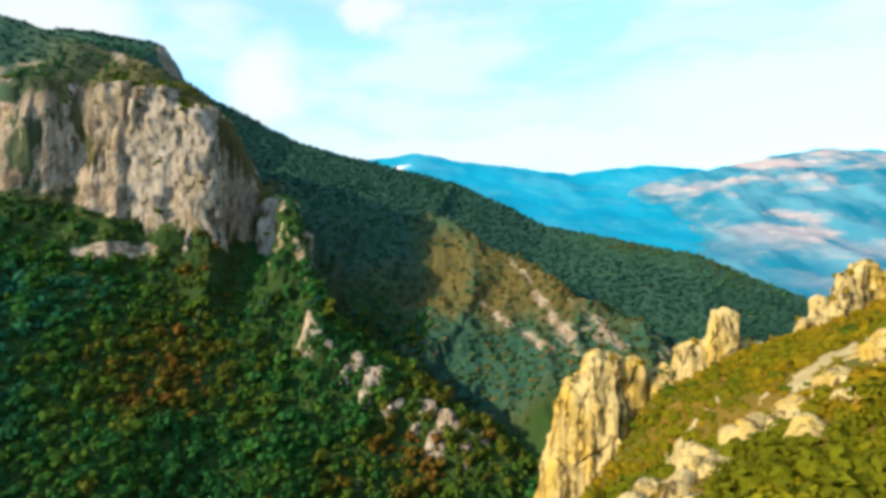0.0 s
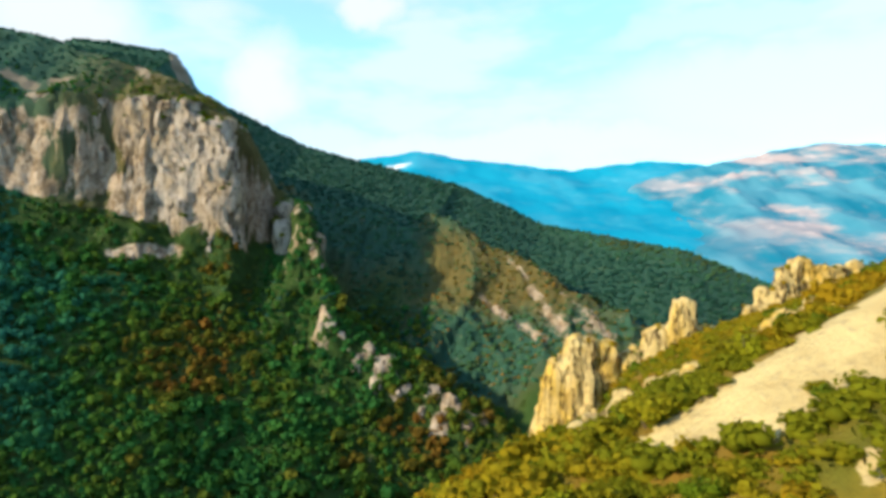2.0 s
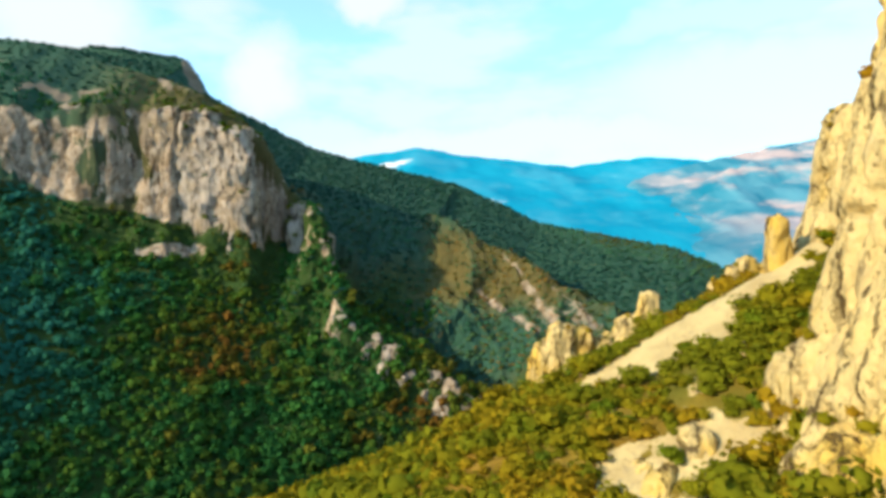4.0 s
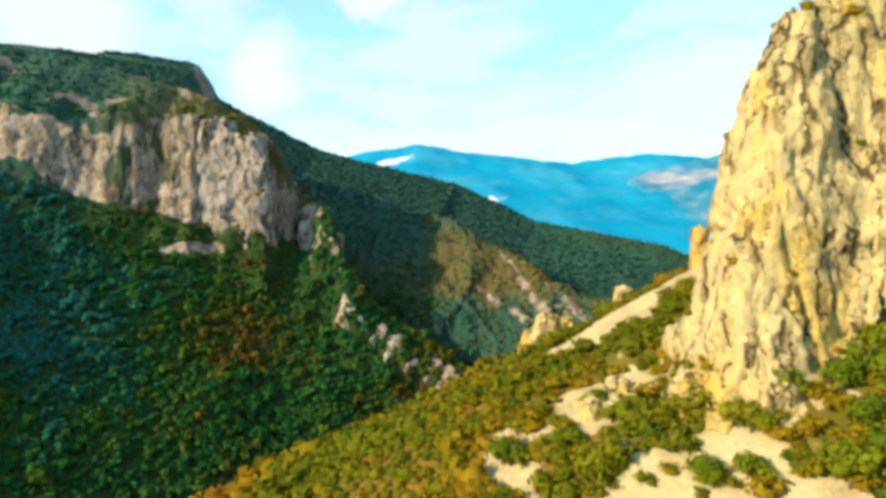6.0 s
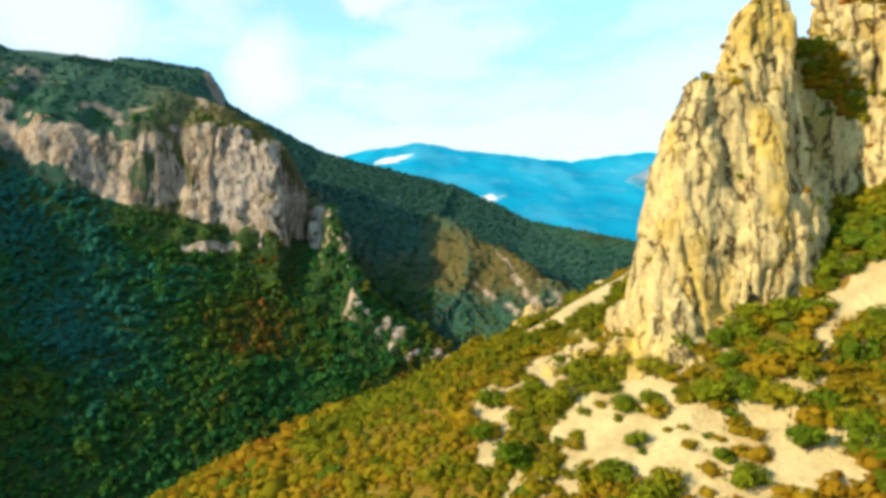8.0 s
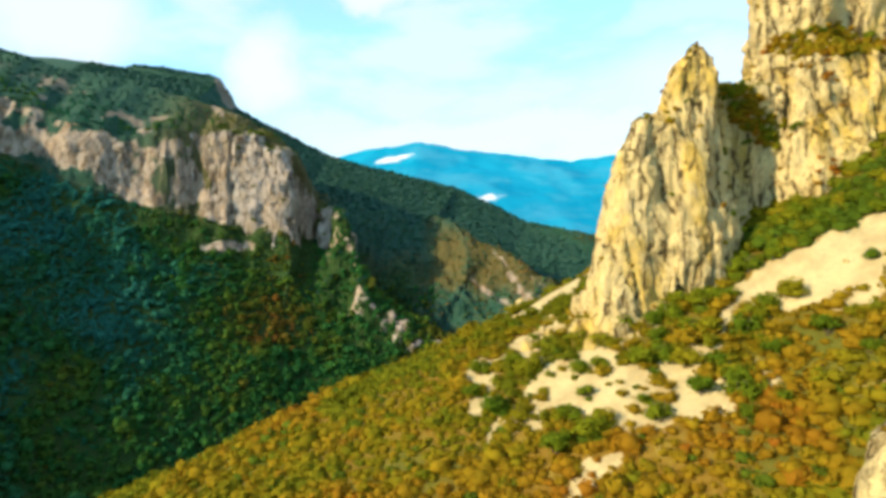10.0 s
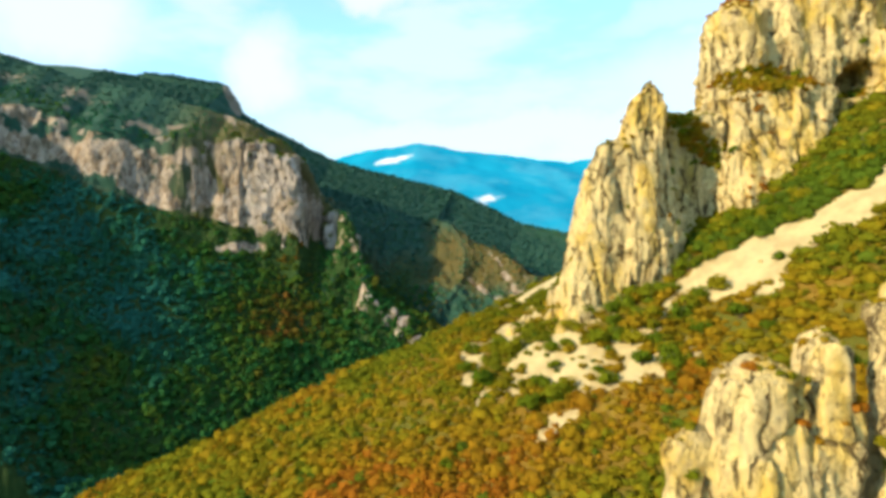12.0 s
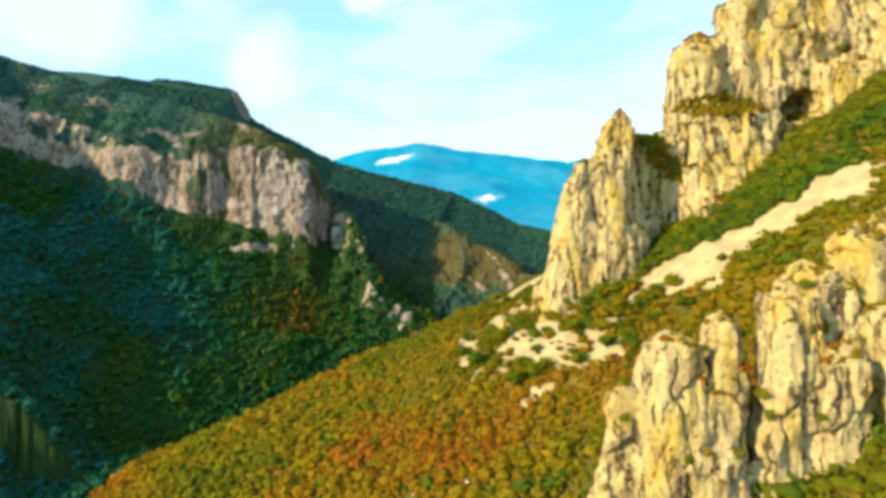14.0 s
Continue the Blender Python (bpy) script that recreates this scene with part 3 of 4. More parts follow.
def normals_of(v, f):
    n = np.cross(v[f[:, 2]] - v[f[:, 0]], v[f[:, 3]] - v[f[:, 1]])
    out = np.zeros(v.shape)
    for k in range(4):
        for c in range(3):
            out[:, c] += np.bincount(f[:, k], n[:, c], len(v))
    return out / (np.linalg.norm(out, axis=1, keepdims=True) + 1e-9)


def weathered(columns, seed, cell, bulge, cleft, block, slim, caves=(), fine=True, lean=0.0):
    """Several buttresses grown into one rock, split by upright clefts and ledges and roughened."""
    c = np.array([spec[:9] for spec in columns], float)
    lo = np.minimum(c[:, :3], c[:, 3:6]).min(0) - np.array([*(c[:, 6:8].max(0) + 2), 1])
    hi = np.maximum(c[:, :3], c[:, 3:6]).max(0) + np.array([*(c[:, 6:8].max(0) + 2), 4])
    grid = [np.arange(a, b + cell, cell) for a, b in zip(lo, hi)]
    x, y, z = np.meshgrid(*grid, indexing="ij")
    wx, wy = (bulge * fbm(x / 9, y / 9, z / 16 + k, 3, seed + 7 * k, 0.55) for k in (1, 2))
    soft, best = 0.7, None
    for spec in columns:
        d = buttress_distance(x + wx, y + wy, z, spec)
        best = d if best is None else np.minimum(best, d) - soft * np.maximum(0, 1 - np.abs(best - d) / (2 * soft)) ** 2 / 2
    best = best + 0.5 * bulge * fbm(x / 4, y / 4, z / 7, 2, seed + 31)
    for (cx, cy, cz), (hx, hy, hz), lean in caves:
        q = np.sqrt(((x - cx - lean * (z - cz)) / hx) ** 2 + ((y - cy) / hy) ** 2 + (np.where(z > cz - 0.6 * hz, z - cz, 9 * hz) / hz) ** 2)
        best = np.maximum(best, (1 - q) * min(hx, hz))
    v, f = net(best, lo, cell)
    if fine:
        v, f = finer(v, f)
    n = normals_of(v, f)
    px, py, pz = v.T
    wx, wy = px + 0.5 * fbm(px / 4, py / 4, pz / 9, 3, seed), py + 0.5 * fbm(px / 4, py / 4, pz / 9 + 9, 3, seed)
    wx, wz = wx + lean * pz, pz + 1.6 * fbm(px / 7, py / 7, pz / 7, 3, seed + 3)
    who, gap = cells(wx / block, wy / block, wz / (block * slim), seed)
    who2, gap2 = cells(wx / (0.42 * block), wy / (0.42 * block), wz / (0.42 * block * slim), seed + 5)
    flute = ridged(wx / (0.9 * block), wy / (0.9 * block), wz / (1.5 * block * slim), 3, seed + 27) - 0.4
    ledge = ridged(px / 14, py / 14, wz / 5.5, 2, seed + 17) - 0.3
    who3, _ = cells(wx / (0.17 * block), wy / (0.17 * block), wz / (0.3 * block), seed + 37)
    rough = fbm(px / 1.7, py / 1.7, pz / 2.8, 3, seed + 9, 0.6) + 0.7 * (ridged(wx / 1.5, wy / 1.5, pz / 5, 2, seed + 29) - 0.4)
    pit = step(value_noise(px / 1.6, py / 1.6, pz / 2.6, seed + 19), 0.45, 0.75)
    some = step(value_noise(px / 7, py / 7, pz / 12, seed + 23), -0.15, 0.35)
    d = cleft * (1.1 * (who - 0.5) - 1.6 * some * np.exp(-gap / 0.03) + 0.38 * (who2 - 0.5) - 0.5 * some * np.exp(-gap2 / 0.035) + 0.2 * (who3 - 0.5) + 0.38 * flute + 0.2 * ledge)
    d = d + 0.20 * rough - 0.5 * pit * min(1, cleft)
    return v + n * d[:, None] * np.array([1, 1, 0.7]), f


def pieces(f):
    """The connected pieces of a set of quads."""
    ids, back = np.unique(f, return_inverse=True)
    q, label = back.reshape(-1, 4), np.arange(len(ids))
    while True:
        low, was = label[q].min(1), label.copy()
        for k in range(4):
            np.minimum.at(label, q[:, k], low)
        label = label[label]
        if (label == was).all():
            break
    of_face = label[q[:, 0]]
    return [f[of_face == k] for k in np.unique(of_face)]


ROCKS = {}


def rock_mass(name, columns, label, category, mat, bulge=1.0, cleft=1.0, block=4.5, slim=3.2, cell=0.7, caves=(), seed=200, lean=0.0):
    """A rock of several buttresses, each a part of its own."""
    v, f = weathered(columns, seed, cell, bulge, cleft, block, slim, caves, lean=lean)
    f = f[v[f].max(1)[:, 2] > land(v[f[:, 0], 0], v[f[:, 0], 1], False) - 2.5]
    middle = v[f].mean(1)
    owner = np.argmin([buttress_distance(*middle.T, spec) for spec in columns], axis=0)
    x, y, z = np.mean([c[:3] for c in columns], axis=0)
    root = tagged(new(name), label, category)
    root.location = (x, y, z)
    bpy.context.view_layer.update()
    for mine in (piece for k in np.unique(owner) for piece in pieces(f[owner == k])):
        ids, back = np.unique(mine, return_inverse=True)
        ob = new("buttress", mesh_from("buttress", v[ids] - (x, y, z), back.reshape(-1, 4), mat, False))
        ob.parent = root
    ROCKS[name] = ROCKS.get(name, []) + [(v, normals_of(v, f))]
    return root


rock_mass("rock_spire", [
    (35.6, -2, 90, 38.8, -0.5, 147.5, 16.2, 9.5, 0.28), (43, 2, 118, 46.7, 1, 162.2, 10.2, 8.5, 0.28, 2.2), (33.8, -1, 120, 34.6, -1, 143.5, 3.8, 5, 0.6), (43.6, -5, 104, 43.4, -2, 143, 4.6, 5, 0.55, 1.0),
    (24, -7, 89, 28.4, -3, 113, 8.4, 5.5, 0.33), (32, -8, 93, 34.2, -4, 121, 8, 6, 0.4), (41.5, -8, 97, 42, -3, 123, 7.5, 6, 0.45), (47, 17, 100, 49, 15, 150, 8, 9, 0.4), (47, 28, 105, 49, 26, 139, 6, 8, 0.5),
    (55, 8, 112, 54, 9, 155, 7.5, 5, 0.7), (62, 9, 118, 60.5, 10, 156, 8, 5, 0.75)],
    "tall cream limestone spire with cracked faces above scree", "rock", ROCK_NEAR, bulge=0.9, cleft=0.85, block=4.2, slim=4.4, seed=211)
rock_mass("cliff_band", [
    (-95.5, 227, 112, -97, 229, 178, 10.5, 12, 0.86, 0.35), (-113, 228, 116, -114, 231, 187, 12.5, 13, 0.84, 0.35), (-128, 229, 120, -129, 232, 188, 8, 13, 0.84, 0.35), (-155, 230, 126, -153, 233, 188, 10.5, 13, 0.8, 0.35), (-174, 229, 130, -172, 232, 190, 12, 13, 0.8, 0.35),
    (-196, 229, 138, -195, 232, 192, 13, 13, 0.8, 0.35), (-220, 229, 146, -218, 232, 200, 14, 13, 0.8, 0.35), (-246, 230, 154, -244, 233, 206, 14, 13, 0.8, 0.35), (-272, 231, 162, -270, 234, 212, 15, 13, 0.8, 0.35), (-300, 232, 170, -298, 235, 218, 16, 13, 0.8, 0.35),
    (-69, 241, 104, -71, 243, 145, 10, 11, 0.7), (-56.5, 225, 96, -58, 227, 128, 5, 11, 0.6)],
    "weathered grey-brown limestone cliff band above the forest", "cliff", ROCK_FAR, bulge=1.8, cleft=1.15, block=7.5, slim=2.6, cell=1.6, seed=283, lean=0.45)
RIB_AT = [(x + 1.3 * math.sin(5.1 * k), 190 - 0.29 * (x + 35) + 2.2 * math.sin(3.3 * k), 1.0 + 2.1 * abs(math.sin(2.7 * k + 0.6))) for k, x in enumerate(range(-46, 12, 4))]
RIB = [(x, y, float(land(x, y, False)), r) for x, y, r in RIB_AT]
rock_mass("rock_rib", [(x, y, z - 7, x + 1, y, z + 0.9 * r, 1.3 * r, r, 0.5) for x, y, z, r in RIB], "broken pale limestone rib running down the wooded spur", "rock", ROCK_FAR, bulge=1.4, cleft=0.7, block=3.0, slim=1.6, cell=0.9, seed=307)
rock_mass("rock_pillar", [(38.6, 27, 112, 39, 27, 125.2, 1.35, 1.5, 0.75)], "small upright limestone pillar beside the spire", "rock", ROCK_NEAR, bulge=0.4, cleft=0.4, block=2, cell=0.45, seed=215)
rock_mass("cliff", [
    (70.5, 14, 125, 73, 15, 185, 10.3, 8, 0.72, 1.0), (84, 14, 128, 88, 15, 197, 12, 9, 0.6), (93, 15, 130, 94, 16, 205, 13, 9, 0.7), (106, 15, 132, 106, 16, 211, 13, 9, 0.75), (119, 14, 135, 119, 15, 215, 13, 9, 0.75), (132, 12, 138, 132, 13, 218, 12, 10, 0.8),
    (73.5, 6, 117, 75, 8, 162.5, 9.5, 8, 0.7), (84, 7, 122, 85, 9, 163.5, 9, 8, 0.7), (107, 8, 135, 108, 10, 176, 9, 8, 0.75), (124, 5, 140, 125, 7, 190, 9, 8, 0.75), (67.5, 6, 118, 66.5, 8, 147, 5, 5, 0.6)],
    "high limestone cliff with ochre stains and a cave", "cliff", ROCK_NEAR, bulge=1.7, cleft=1.1, block=6.5, slim=2.2, cell=0.85, caves=[((98.0, 10, 161.6), (5.0, 18, 5.6), 0.4)], seed=223)
rock_mass("rock_crag", [
    (23.6, -69.0, 66.0, 27.2, -69.0, 106.4, 7.6, 5.3, 0.22, 1.3), (32.6, -70.0, 70.0, 33.2, -69.5, 113.9, 6.4, 5.7, 0.55), (39.6, -69.0, 74.0, 40.3, -68.5, 117.0, 4.1, 5.3, 0.5, 1), (49.4, -69.5, 76.0, 49.0, -68.5, 120.4, 4.8, 5.7, 0.62),
    (55.5, -66.0, 80.0, 55.5, -65.0, 123.4, 6.0, 6.2, 0.75), (61.8, -66.0, 85.0, 61.8, -65.0, 129.4, 4.6, 5.3, 0.6, 0.9), (70.0, -64.0, 90.0, 70.0, -63.0, 132.4, 7.7, 7.0, 0.7), (55.0, -73.0, 70.0, 54.5, -72.0, 112.9, 4.6, 4.4, 0.6, 1), (63.0, -72.5, 74.0, 63.0, -71.5, 118.4, 5.2, 4.4, 0.65),
    (47.0, -73.5, 68.0, 47.0, -72.0, 103.4, 4.6, 4.0, 0.55, 1.2), (38.0, -74.0, 66.0, 38.6, -72.5, 99.4, 5.3, 4.0, 0.5, 1), (33.0, -73.0, 66.0, 33.0, -72.0, 99.4, 4.3, 4.0, 0.45, 1.2)],
    "jagged cream limestone crag jutting from scrub", "rock", ROCK_NEAR, bulge=0.8, cleft=0.85, block=4.8, slim=3.2, cell=0.62, seed=237)
rock_mass("rock_pinnacles", [
    (22.5, 104, 60, 25.6, 104, 97.5, 8, 6.5, 0.36), (28.6, 103, 62, 29.4, 103, 102.3, 5.6, 6.5, 0.45), (34.2, 103.5, 66, 34.4, 103.5, 101, 4.4, 6, 0.4), (40, 104, 70, 40.5, 104, 98.8, 5.6, 6, 0.5)],
    "fluted limestone pinnacles at the end of the spur", "rock", ROCK_NEAR, bulge=0.6, cleft=0.75, block=3.0, slim=4.5, seed=241)
rock_mass("rock_pinnacle", [(48.5, 103, 76, 50.2, 102, 109.6, 8, 6, 0.2), (45, 103, 78, 45.5, 103, 103.8, 5.5, 5, 0.45), (55.5, 105, 82, 56, 105, 104.2, 5, 4, 0.5)], "pointed limestone pinnacle on the spur's crest", "rock", ROCK_NEAR, bulge=0.6, cleft=0.6, block=2.6, slim=3.0, seed=251)
rock_mass("rock_outcrop", [
    (59, 98, 90, 60, 98, 104.5, 2.4, 3.0, 0.5), (62, 98, 90, 62.8, 98, 108.5, 2.8, 3.0, 0.45), (65.5, 98, 92, 66, 98, 112.5, 3.0, 3.4, 0.45), (69, 98, 94, 70, 98, 116.6, 3.6, 3.4, 0.5),
    (73, 98, 96, 73.4, 98, 118.4, 3.6, 3.0, 0.5), (77, 98, 98, 77, 98, 116.8, 3.6, 3.0, 0.5), (81, 99, 99, 81, 99, 116.5, 3.6, 3.0, 0.4), (85, 100, 100, 85, 100, 118, 3.8, 3.2, 0.4)],
    "jagged crest of limestone above the sunny slope", "rock", ROCK_NEAR, bulge=0.7, cleft=0.55, block=2.4, slim=2.2, cell=0.6, seed=263)


# low ledges and boulders on the open slope: x, y, half width, height
BOULDERS = [(13, 41, 3.2, 2.2), (17, 42, 2.6, 1.8), (20.5, 44, 3.4, 2.6), (25, 46, 3.2, 3.0), (28.5, 49, 2.6, 2.0), (32, 51, 3.4, 3.2), (37, 53, 3.2, 2.8), (43, 57, 3.6, 3.0), (48, 60, 3.0, 2.6), (16, 36, 1.6, 1.2), (24, 38, 2.0, 1.6), (31, 42, 1.8, 1.6), (38, 45, 2.0, 1.8), (34, 62, 1.4, 1.2), (30, 66, 1.2, 1.2), (27, 72, 1.0, 1.0),
            (24, 80, 1.2, 1.2), (22, 60, 1.3, 1.2), (17, 3, 1.5, 1.2), (20.5, 5, 1.5, 1.1), (15, 6, 1.2, 1.0), (18, -5, 1.2, 1.2), (24, -12, 0.9, 0.8), (30, -19, 0.8, 0.7), (9, -2, 1.0, 0.9),
            (41, 36, 1.8, 1.8), (46, 40, 2.4, 2.6), (50, 44, 2.6, 2.4), (36, 33, 1.2, 1.0), (-6, -42, 0.8, 0.8), (4, -46, 1.0, 0.8), (61, -19, 1.0, 0.8), (70, -22, 1.1, 0.9), (-95, 36, 2.0, 3.2)]


def broken(spots, rng):
    """Each large ledge lies in several pieces along the slope."""
    for x, y, r, h in spots:
        for q in range(3 if r > 2.3 else 1):
            f = rng.uniform(0.42, 0.72) if r > 2.3 else 1.0
            yield (x + (q - 1) * 1.1 * r * (r > 2.3) + rng.uniform(-0.8, 0.8), y + rng.uniform(-1.4, 1.4) * (r > 2.3), f * r, f * h)


LEDGES = list(broken(BOULDERS, np.random.default_rng(60)))


def place_boulders():
    for k, (x, y, r, h) in enumerate(LEDGES):
        z = float(land(np.array([x]), np.array([y]))[0])
        v, f = weathered([(0, 0, -2.2, 0.2, 0, 0.8 * h, r, 0.75 * r, 0.62)], 900 + 17 * k, 0.42, 0.5, 0.5, 2.0, 1.4, fine=False)
        ob = tagged(new("boulder", mesh_from("boulder", v, f, ROCK_NEAR, True)), "weathered cream limestone ledge on the scrubby slope", "boulder", "boulders on the slope")
        ob.matrix_basis = pose(x, y, z, 0, 0, 30 + 23 * (k % 5))


place_boulders()


# ---- plants ----
def ico_points(level):
    bm = bmesh.new()
    bmesh.ops.create_icosphere(bm, subdivisions=level, radius=1.0)
    v = np.array([p.co[:] for p in bm.verts])
    f = np.array([[q.index for q in t.verts] for t in bm.faces])
    bm.free()
    return v, f


def crown_template(rng, lumps, leaves, leaf, spread, level=1, core=0.95):
    """A crown about 2 wide and 2 high round the origin: a few lumps of twigs, covered in leaf sprays."""
    iv, if_ = ico_points(level)
    vs, fs, at = [], [], 0
    for k in range(lumps):
        a, r = rng.uniform(0, math.tau), rng.uniform(0.25, spread) if lumps > 1 else 0
        c = np.array([r * math.cos(a), r * math.sin(a), rng.uniform(-0.35, 0.45) if lumps > 1 else 0])
        size = rng.uniform(0.42, 0.62) if lumps > 1 else 0.86
        v = iv * (1 + 0.32 * rng.uniform(-1, 1, (len(iv), 1))) * size * core * np.array([1, 1, 0.85]) + c
        vs.append(v)
        fs.append(if_ + at)
        at += len(v)
        m = leaves // lumps
        d = rng.normal(size=(m, 3))
        d /= np.linalg.norm(d, axis=1, keepdims=True)
        d[:, 2] = np.where(d[:, 2] < -0.45, -d[:, 2], d[:, 2])
        p = d * size * rng.uniform(0.9, 1.22, (m, 1)) * np.array([1, 1, 0.85]) + c
        u = rng.normal(size=(m, 3))
        u -= d * (u * d).sum(1, keepdims=True) * 0.6
        u /= np.linalg.norm(u, axis=1, keepdims=True)
        w = np.cross(d + 0.5 * rng.normal(size=(m, 3)), u)
        w /= np.linalg.norm(w, axis=1, keepdims=True)
        s = leaf * rng.uniform(0.6, 1.3, (m, 1))
        quad = np.stack([p - u * s, p + w * s * 0.7 + d * s * 0.3, p + u * s, p - w * s * 0.7 + d * s * 0.2], 1).reshape(-1, 3)
        q = np.arange(m)[:, None] * 4 + at
        vs.append(quad)
        fs.append(np.concatenate([q + [0, 1, 2], q + [0, 2, 3]]))
        at += 4 * m
    return np.concatenate(vs), np.concatenate(fs)


def scatter(rng, x0, x1, y0, y1, gap):
    xs, ys = np.meshgrid(np.arange(x0, x1, gap), np.arange(y0, y1, gap))
    xs = xs.ravel() + rng.uniform(-0.55, 0.55, xs.size) * gap
    ys = ys.ravel() + rng.uniform(-0.55, 0.55, ys.size) * gap
    return xs, ys


def steepness(x, y):
    e = 1.5
    return np.hypot(land(x + e, y) - land(x - e, y), land(x, y + e) - land(x, y - e)) / (2 * e)


def plant_mass(name, templates, rng, x, y, size, tint, mat, label, category, sink=0.35, tall=0.9, z=None):
    z = land(x, y) if z is None else z
    vs, fs, ts, at = [], [], [], 0
    pick = rng.integers(0, len(templates), len(x))
    turn = rng.uniform(0, math.tau, len(x))
    for k, (tv, tf) in enumerate(templates):
        sel = np.flatnonzero(pick == k)
        if not len(sel):
            continue
        c, s = np.cos(turn[sel])[:, None], np.sin(turn[sel])[:, None]
        r = size[sel][:, None] / 2
        h = r * tall * rng.uniform(0.8, 1.25, (len(sel), 1))
        vx = (tv[:, 0] * c - tv[:, 1] * s) * r + x[sel][:, None]
        vy = (tv[:, 0] * s + tv[:, 1] * c) * r + y[sel][:, None]
        vz = tv[:, 2] * h + z[sel][:, None] + h * (1 - 2 * sink)
        vs.append(np.stack([vx, vy, vz], -1).reshape(-1, 3))
        fs.append((tf[None] + (np.arange(len(sel)) * len(tv))[:, None, None] + at).reshape(-1, 3))
        ts.append(np.repeat(tint[sel], len(tv)))
        at += len(sel) * len(tv)
    me = mesh_from(name, np.concatenate(vs), np.concatenate(fs), mat, False, {"tint": np.concatenate(ts)})
    return tagged(new(name, me), label, category, kind="stuff")


RNG = np.random.default_rng(7)
CLOSE = [crown_template(RNG, 4, 80, 0.185, 0.6, 1, 0.78) for _ in range(6)]
NEAR = [crown_template(RNG, 1, 20, 0.30, 0.3) for _ in range(6)]
SMALL = [crown_template(RNG, 1, 10, 0.38, 0.3) for _ in range(6)]
WOOD = [crown_template(RNG, 2, 14, 0.36, 0.4) for _ in range(6)]
FAR = [crown_template(RNG, 1, 4, 0.52, 0.3) for _ in range(5)]


def plant_right():
    def kept(gap, near):
        x, y = scatter(RNG, -125, 128, -165, 112, gap)
        close = ((x > 2) & (x < 48) & (y > 6) & (y < 42)) | ((x > 12) & (x < 56) & (y > -24) & (y < 7))
        middle = (x > -20) & (y > -48) & ~close
        keep = (close, middle, ~close & ~middle)[near] & (x > -0.6 * (y + 150) - 40) & (x < np.maximum(0.80 * (y + 160), 55)) & (right_slope(x, y) > left_slope(x, y))
        x, y = x[keep], y[keep]
        bare = scree_at(x, y)
        keep = (land(x, y) > 36.5) & ((bare < 0.34) | ((y < 8) & (x < 50) & (RNG.uniform(0, 1, len(x)) < 0.22))) & (steepness(x, y) < 1.9) & (RNG.uniform(0, 1, len(x)) < 1.3 + 0.5 * fbm(x / 9, y / 9, 0, 3, 119))
        return x[keep], y[keep]
    rocks = np.array(LEDGES)
    for near, (gap, kinds, grow) in enumerate(((1.5, CLOSE, 1.35), (1.35, NEAR, 1.2), (1.5, SMALL, 1.42))):
        x, y = kept(gap, near)
        clear = np.min(np.hypot(x[:, None] - rocks[:, 0], y[:, None] - rocks[:, 1]) - 1.1 * rocks[:, 2], axis=1) > 0.2
        x, y = x[clear], y[clear]
        size = grow * np.clip(RNG.lognormal(0.68, 0.32, len(x)) * (1 + 0.35 * fbm(x / 12, y / 12, 0, 3, 121)), 0.9, 4.0)
        size = size * (1 - 0.3 * step(y, 33, 42))
        rust = step(np.hypot((x + 8) / 40, (y + 34) / 24), 1.0, 0.3) + 0.45 * step(np.hypot((x + 18) / 15, (y + 20) / 13), 1.0, 0.3)
        belt = step(np.abs(y + 5.5 + 0.231 * (x - 50)), 8.5, 5) * step(x, 46, 54)
        tint = np.clip(0.38 + 0.12 * step(y, 2, 12) - 0.06 * step(y, -30, -15) + 0.42 * fbm(x / 18, y / 18, 0, 3, 131) + 0.46 * rust + RNG.normal(0, 0.13, len(x)), 0.17, 1) - 0.42 * belt
        tint = np.minimum(tint, 0.56 + 0.44 * np.maximum(step(y, -22, -34), step(x, 6, -6)))
        tint = np.clip(np.where(RNG.uniform(0, 1, len(x)) < 0.05, 0.03, tint), 0, 1)
        plant_mass(("scrub", "scrub", "scrub")[near], kinds, RNG, x, y, size, tint, LEAF_SCRUB, "low olive and rust-coloured scrub on the sunny slope", "scrub", sink=0.36, tall=0.74)


